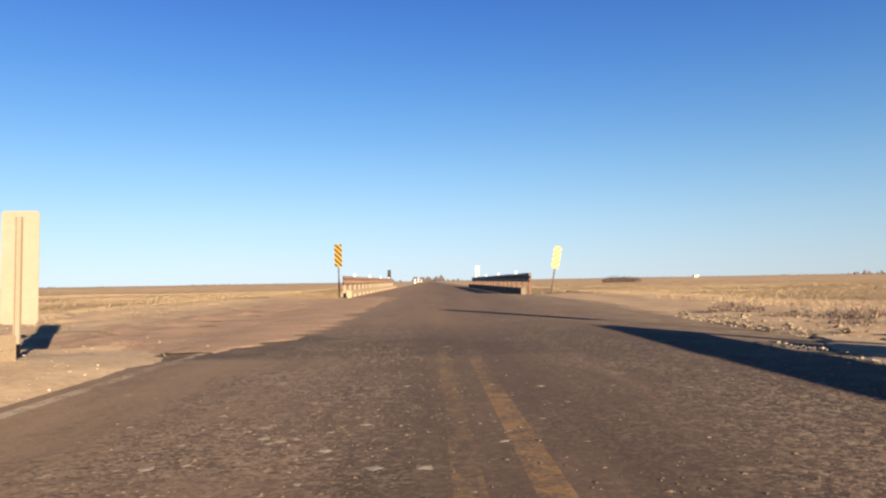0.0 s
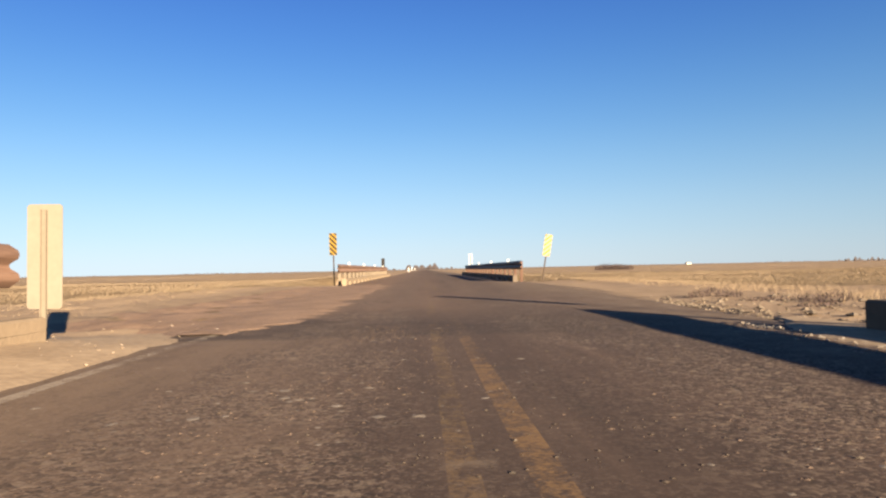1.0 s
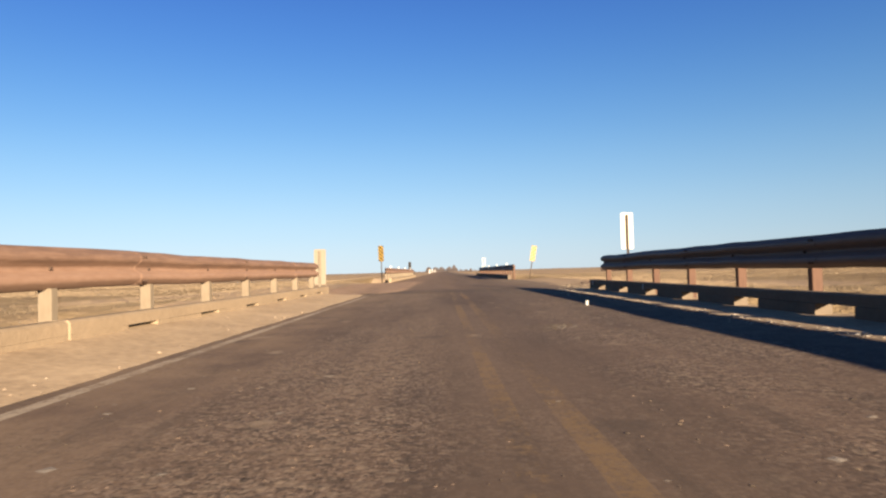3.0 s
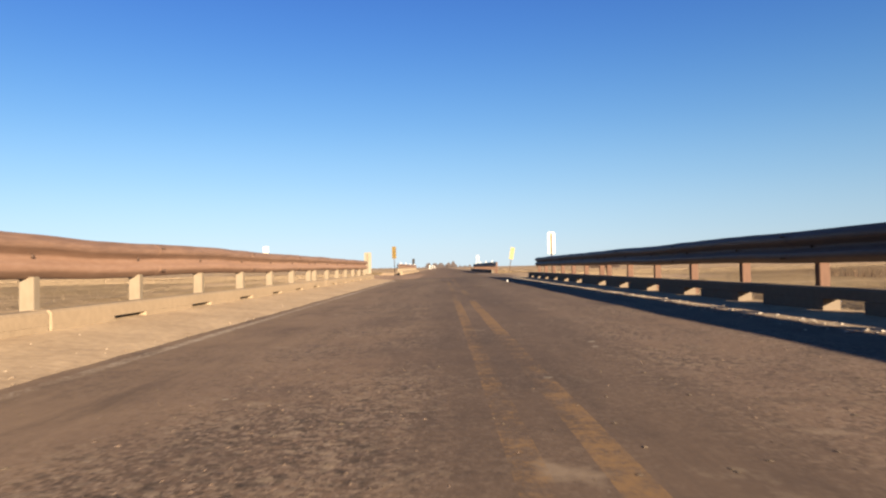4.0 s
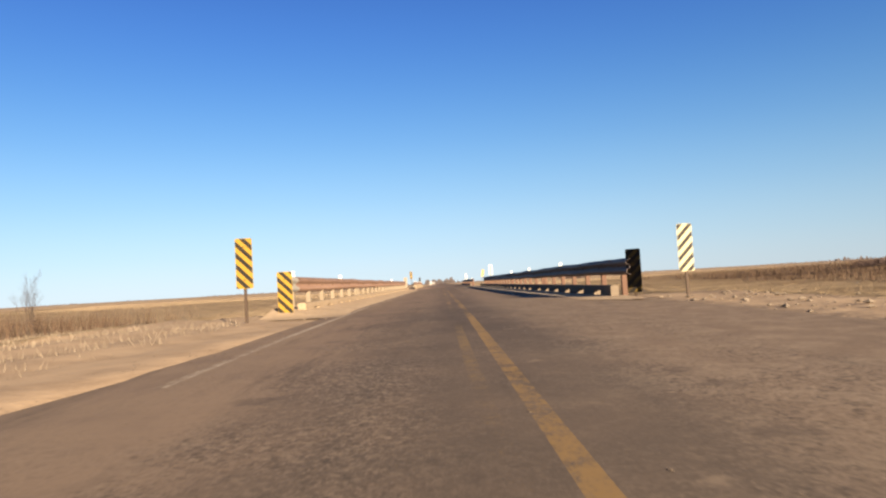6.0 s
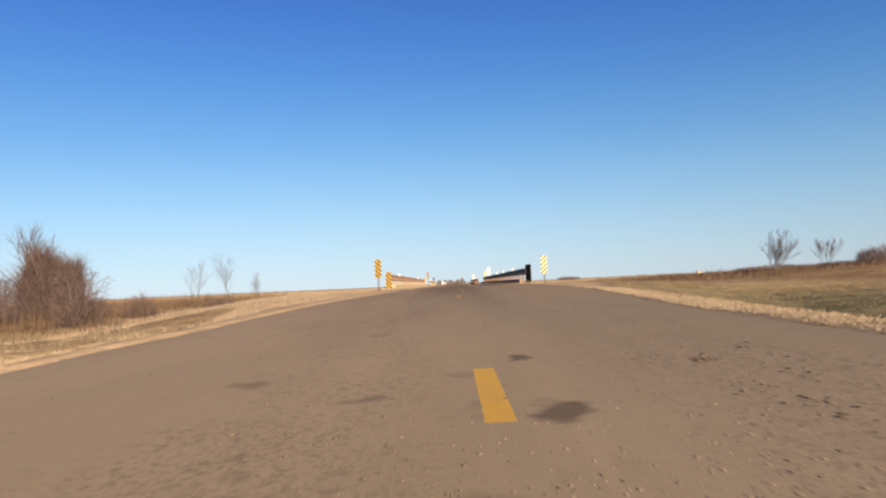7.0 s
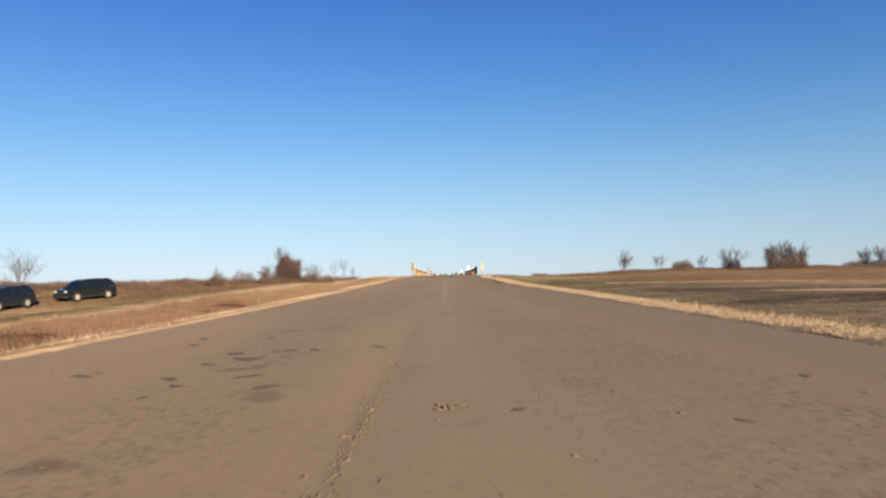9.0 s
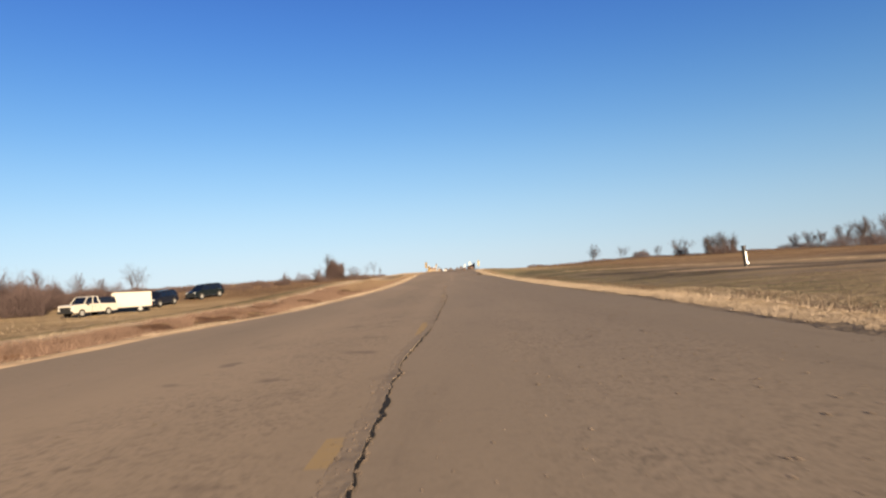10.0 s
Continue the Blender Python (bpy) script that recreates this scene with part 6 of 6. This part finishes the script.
def suv(x, y, paint, label, turn=0, long=4.7, tall=1.78):
    base = place("car", x, y, label, "car", turn)
    a = long / 2
    prof = [(-a + 0.02, 0.42), (-a - 0.02, 0.65), (-a + 0.03, 1.05), (a - 1.0, 1.1), (a - 0.3, 1.0), (a - 0.04, 0.86), (a, 0.5), (a - 0.12, 0.32), (-a + 0.15, 0.32)]
    part("body", body_shell(prof, 0.91), paint, base)
    glasshouse(base, (-a + 0.04, a - 0.95, 1.07), (-a + 0.48, a - 1.7, tall - 0.06), 0.86, 0.7, paint, (0.0, 0.3, 0.62, 1.0))
    part("bumper", box((a - 0.12, -0.88, 0.32), (a + 0.06, 0.88, 0.56), 0.04), M_TRIM, base)
    part("bumper", box((-a - 0.08, -0.88, 0.36), (-a + 0.1, 0.88, 0.6), 0.04), M_TRIM, base)
    part("grille", box((a - 0.05, -0.45, 0.62), (a + 0.025, 0.45, 0.82), 0.02), M_TRIM, base)
    for s in (-1, 1):
        part("mirror", box((a - 1.2, s * 1.0 - 0.1, 1.07), (a - 1.07, s * 1.0 + 0.1, 1.22), 0.03), paint, base)
        part("sill", box((-a + 0.9, s * 0.9 - 0.03, 0.3), (a - 0.9, s * 0.9 + 0.03, 0.42), 0.01), M_TRIM, base)
        part("roof_rail", cyl((-a + 0.65, s * 0.62, tall + 0.03), (a - 1.9, s * 0.62, tall + 0.03), 0.022, None, 6), M_TRIM, base)
        for k in (-0.62, 0.42):
            part("door_seam", box((k - 0.008, s * 0.915 - 0.003, 0.45), (k + 0.008, s * 0.915 + 0.003, 1.04)), M_TRIM, base)
            part("door_handle", box((k - 0.3, s * 0.925 - 0.015, 0.9), (k - 0.14, s * 0.925 + 0.015, 0.94), 0.008), M_TRIM, base)
        for k in (-a + 0.9, a - 0.92):
            part("wheel_arch", cyl((k, s * 0.905, 0.37), (k, s * 0.917, 0.37), 0.44, None, 20), M_TRIM, base)
    lights(base, a - 0.04, 0.9, 0.86, -a + 0.03, 0.95)
    wheels(base, (-a + 0.9, a - 0.92), 0.96, 0.37)
    return base


def pickup(x, y, turn=0):
    base = place("pickup_truck", x, y, "white pickup truck with a dark bed cap, parked on grass", "pickup truck", turn)
    a = 2.65
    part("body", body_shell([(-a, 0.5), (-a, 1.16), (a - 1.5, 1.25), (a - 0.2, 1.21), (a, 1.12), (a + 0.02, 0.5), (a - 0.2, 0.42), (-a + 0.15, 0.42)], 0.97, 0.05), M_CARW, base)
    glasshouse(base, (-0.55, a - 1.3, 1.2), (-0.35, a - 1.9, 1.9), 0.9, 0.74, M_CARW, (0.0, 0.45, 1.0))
    part("bed_cap", loft([[(-a + 0.05, -0.9, 1.165), (-0.62, -0.9, 1.165), (-0.62, 0.9, 1.165), (-a + 0.05, 0.9, 1.165)], [(-a + 0.15, -0.78, 1.8), (-0.66, -0.78, 1.84), (-0.66, 0.78, 1.84), (-a + 0.15, 0.78, 1.8)]]), M_CARB, base, "dark blue bed cap with tinted windows")
    part("grille", box((a - 0.02, -0.68, 0.62), (a + 0.05, 0.68, 1.0), 0.02), M_TRIM, base, "wide black grille")
    part("bumper", box((a - 0.08, -0.95, 0.4), (a + 0.14, 0.95, 0.62), 0.04), M_TRIM, base)
    part("bumper", box((-a - 0.16, -0.92, 0.48), (-a + 0.02, 0.92, 0.64), 0.03), M_RIM, base)
    for s in (-1, 1):
        part("mirror", box((a - 1.72, s * 1.07 - 0.11, 1.12), (a - 1.58, s * 1.07 + 0.11, 1.34), 0.03), M_TRIM, base)
        for k in (-0.55, 0.45):
            part("door_seam", box((k - 0.01, s * 0.975 - 0.004, 0.5), (k + 0.01, s * 0.975 + 0.004, 1.08)), M_TRIM, base)
        part("door_handle", box((0.0, s * 0.985 - 0.02, 0.95), (0.18, s * 0.985 + 0.02, 1.0), 0.01), M_TRIM, base)
    lights(base, a - 0.0, 0.95, 0.86, -a + 0.02, 0.85)
    wheels(base, (-a + 1.15, a - 1.0), 0.98, 0.39)
    return base


def trailer(x, y, turn=0):
    base = place("cargo_trailer", x, y, "boxy white cargo trailer hitched behind a pickup", "trailer", turn)
    part("body", body_shell([(-1.85, 0.55), (-1.88, 1.2), (-1.85, 2.06), (1.7, 2.1), (1.95, 1.95), (1.75, 1.2), (1.7, 0.5)], 0.98, 0.04), M_TRAIL, base)
    part("stone_guard", box((0.9, 0.972, 0.55), (1.72, 0.99, 0.95), 0.004), M_GALV, base, "grey lower corner plate")
    part("tongue", cyl((1.7, 0, 0.5), (2.6, 0, 0.48), 0.05), M_TRIM, base)
    part("jack", cyl((2.35, 0, 0.05), (2.35, 0, 0.8), 0.035), M_TRIM, base)
    for s in (-1, 1):
        bm = prism([(-1.25, 0.55), (-1.2, 0.8), (-0.95, 0.92), (-0.55, 0.92), (-0.3, 0.8), (-0.25, 0.55)], s * 0.98 if s > 0 else -1.16, 1.16 if s > 0 else -0.98, 1)
        part("fender", bm, M_TRAIL, base)
        part("tail_light", box((-1.9, s * 0.85 - 0.05, 0.7), (-1.86, s * 0.85 + 0.05, 0.85)), M_REDL, base)
    wheels(base, (-0.75,), 1.12, 0.34, "white steel wheel")
    part("frame_rail", box((-1.86, -0.93, 0.44), (1.7, 0.93, 0.55), 0.01), M_TRIM, base)
    return base


suv(-30.7, -67.4, M_CARG, "dark green estate car parked on dry grass", 10, 4.75, 1.74)
suv(-33.6, -74.1, M_CARB, "dark blue minivan parked on dry grass", 24, 4.5, 1.72)
trailer(-33.0, -82.6, -27)
pickup(-35.3, -86.9, 17)


def well_pipe():
    base = empty("well_pipe", pose(32.2, -79.0, float(ground_z(32.2, -79.0)) - 0.12, 0, -4, 0), "leaning dark steel well pipe with an added highlight strip", "pipe")
    part("casing", cyl((0, 0, -0.2), (0, 0, 2.2), 0.2, 0.2, 20), M_PIPE, base)
    part("cap", cyl((0, 0, 2.205), (0, 0, 2.4), 0.25, 0.24, 20), M_PIPE, base)
    # not a fitting: a bright strip added as the casing's highlight
    part("plate", box((0.03, -0.23, 0.55), (0.13, -0.2, 1.75), 0.004), M_PIPE_GLINT, base, "bright metal plate")
    part("flange", cyl((0.16, -0.16, 0.5), (0.16, -0.25, 0.5), 0.12, 0.12, 12), M_PIPE_GLINT, base)
    return base


well_pipe()
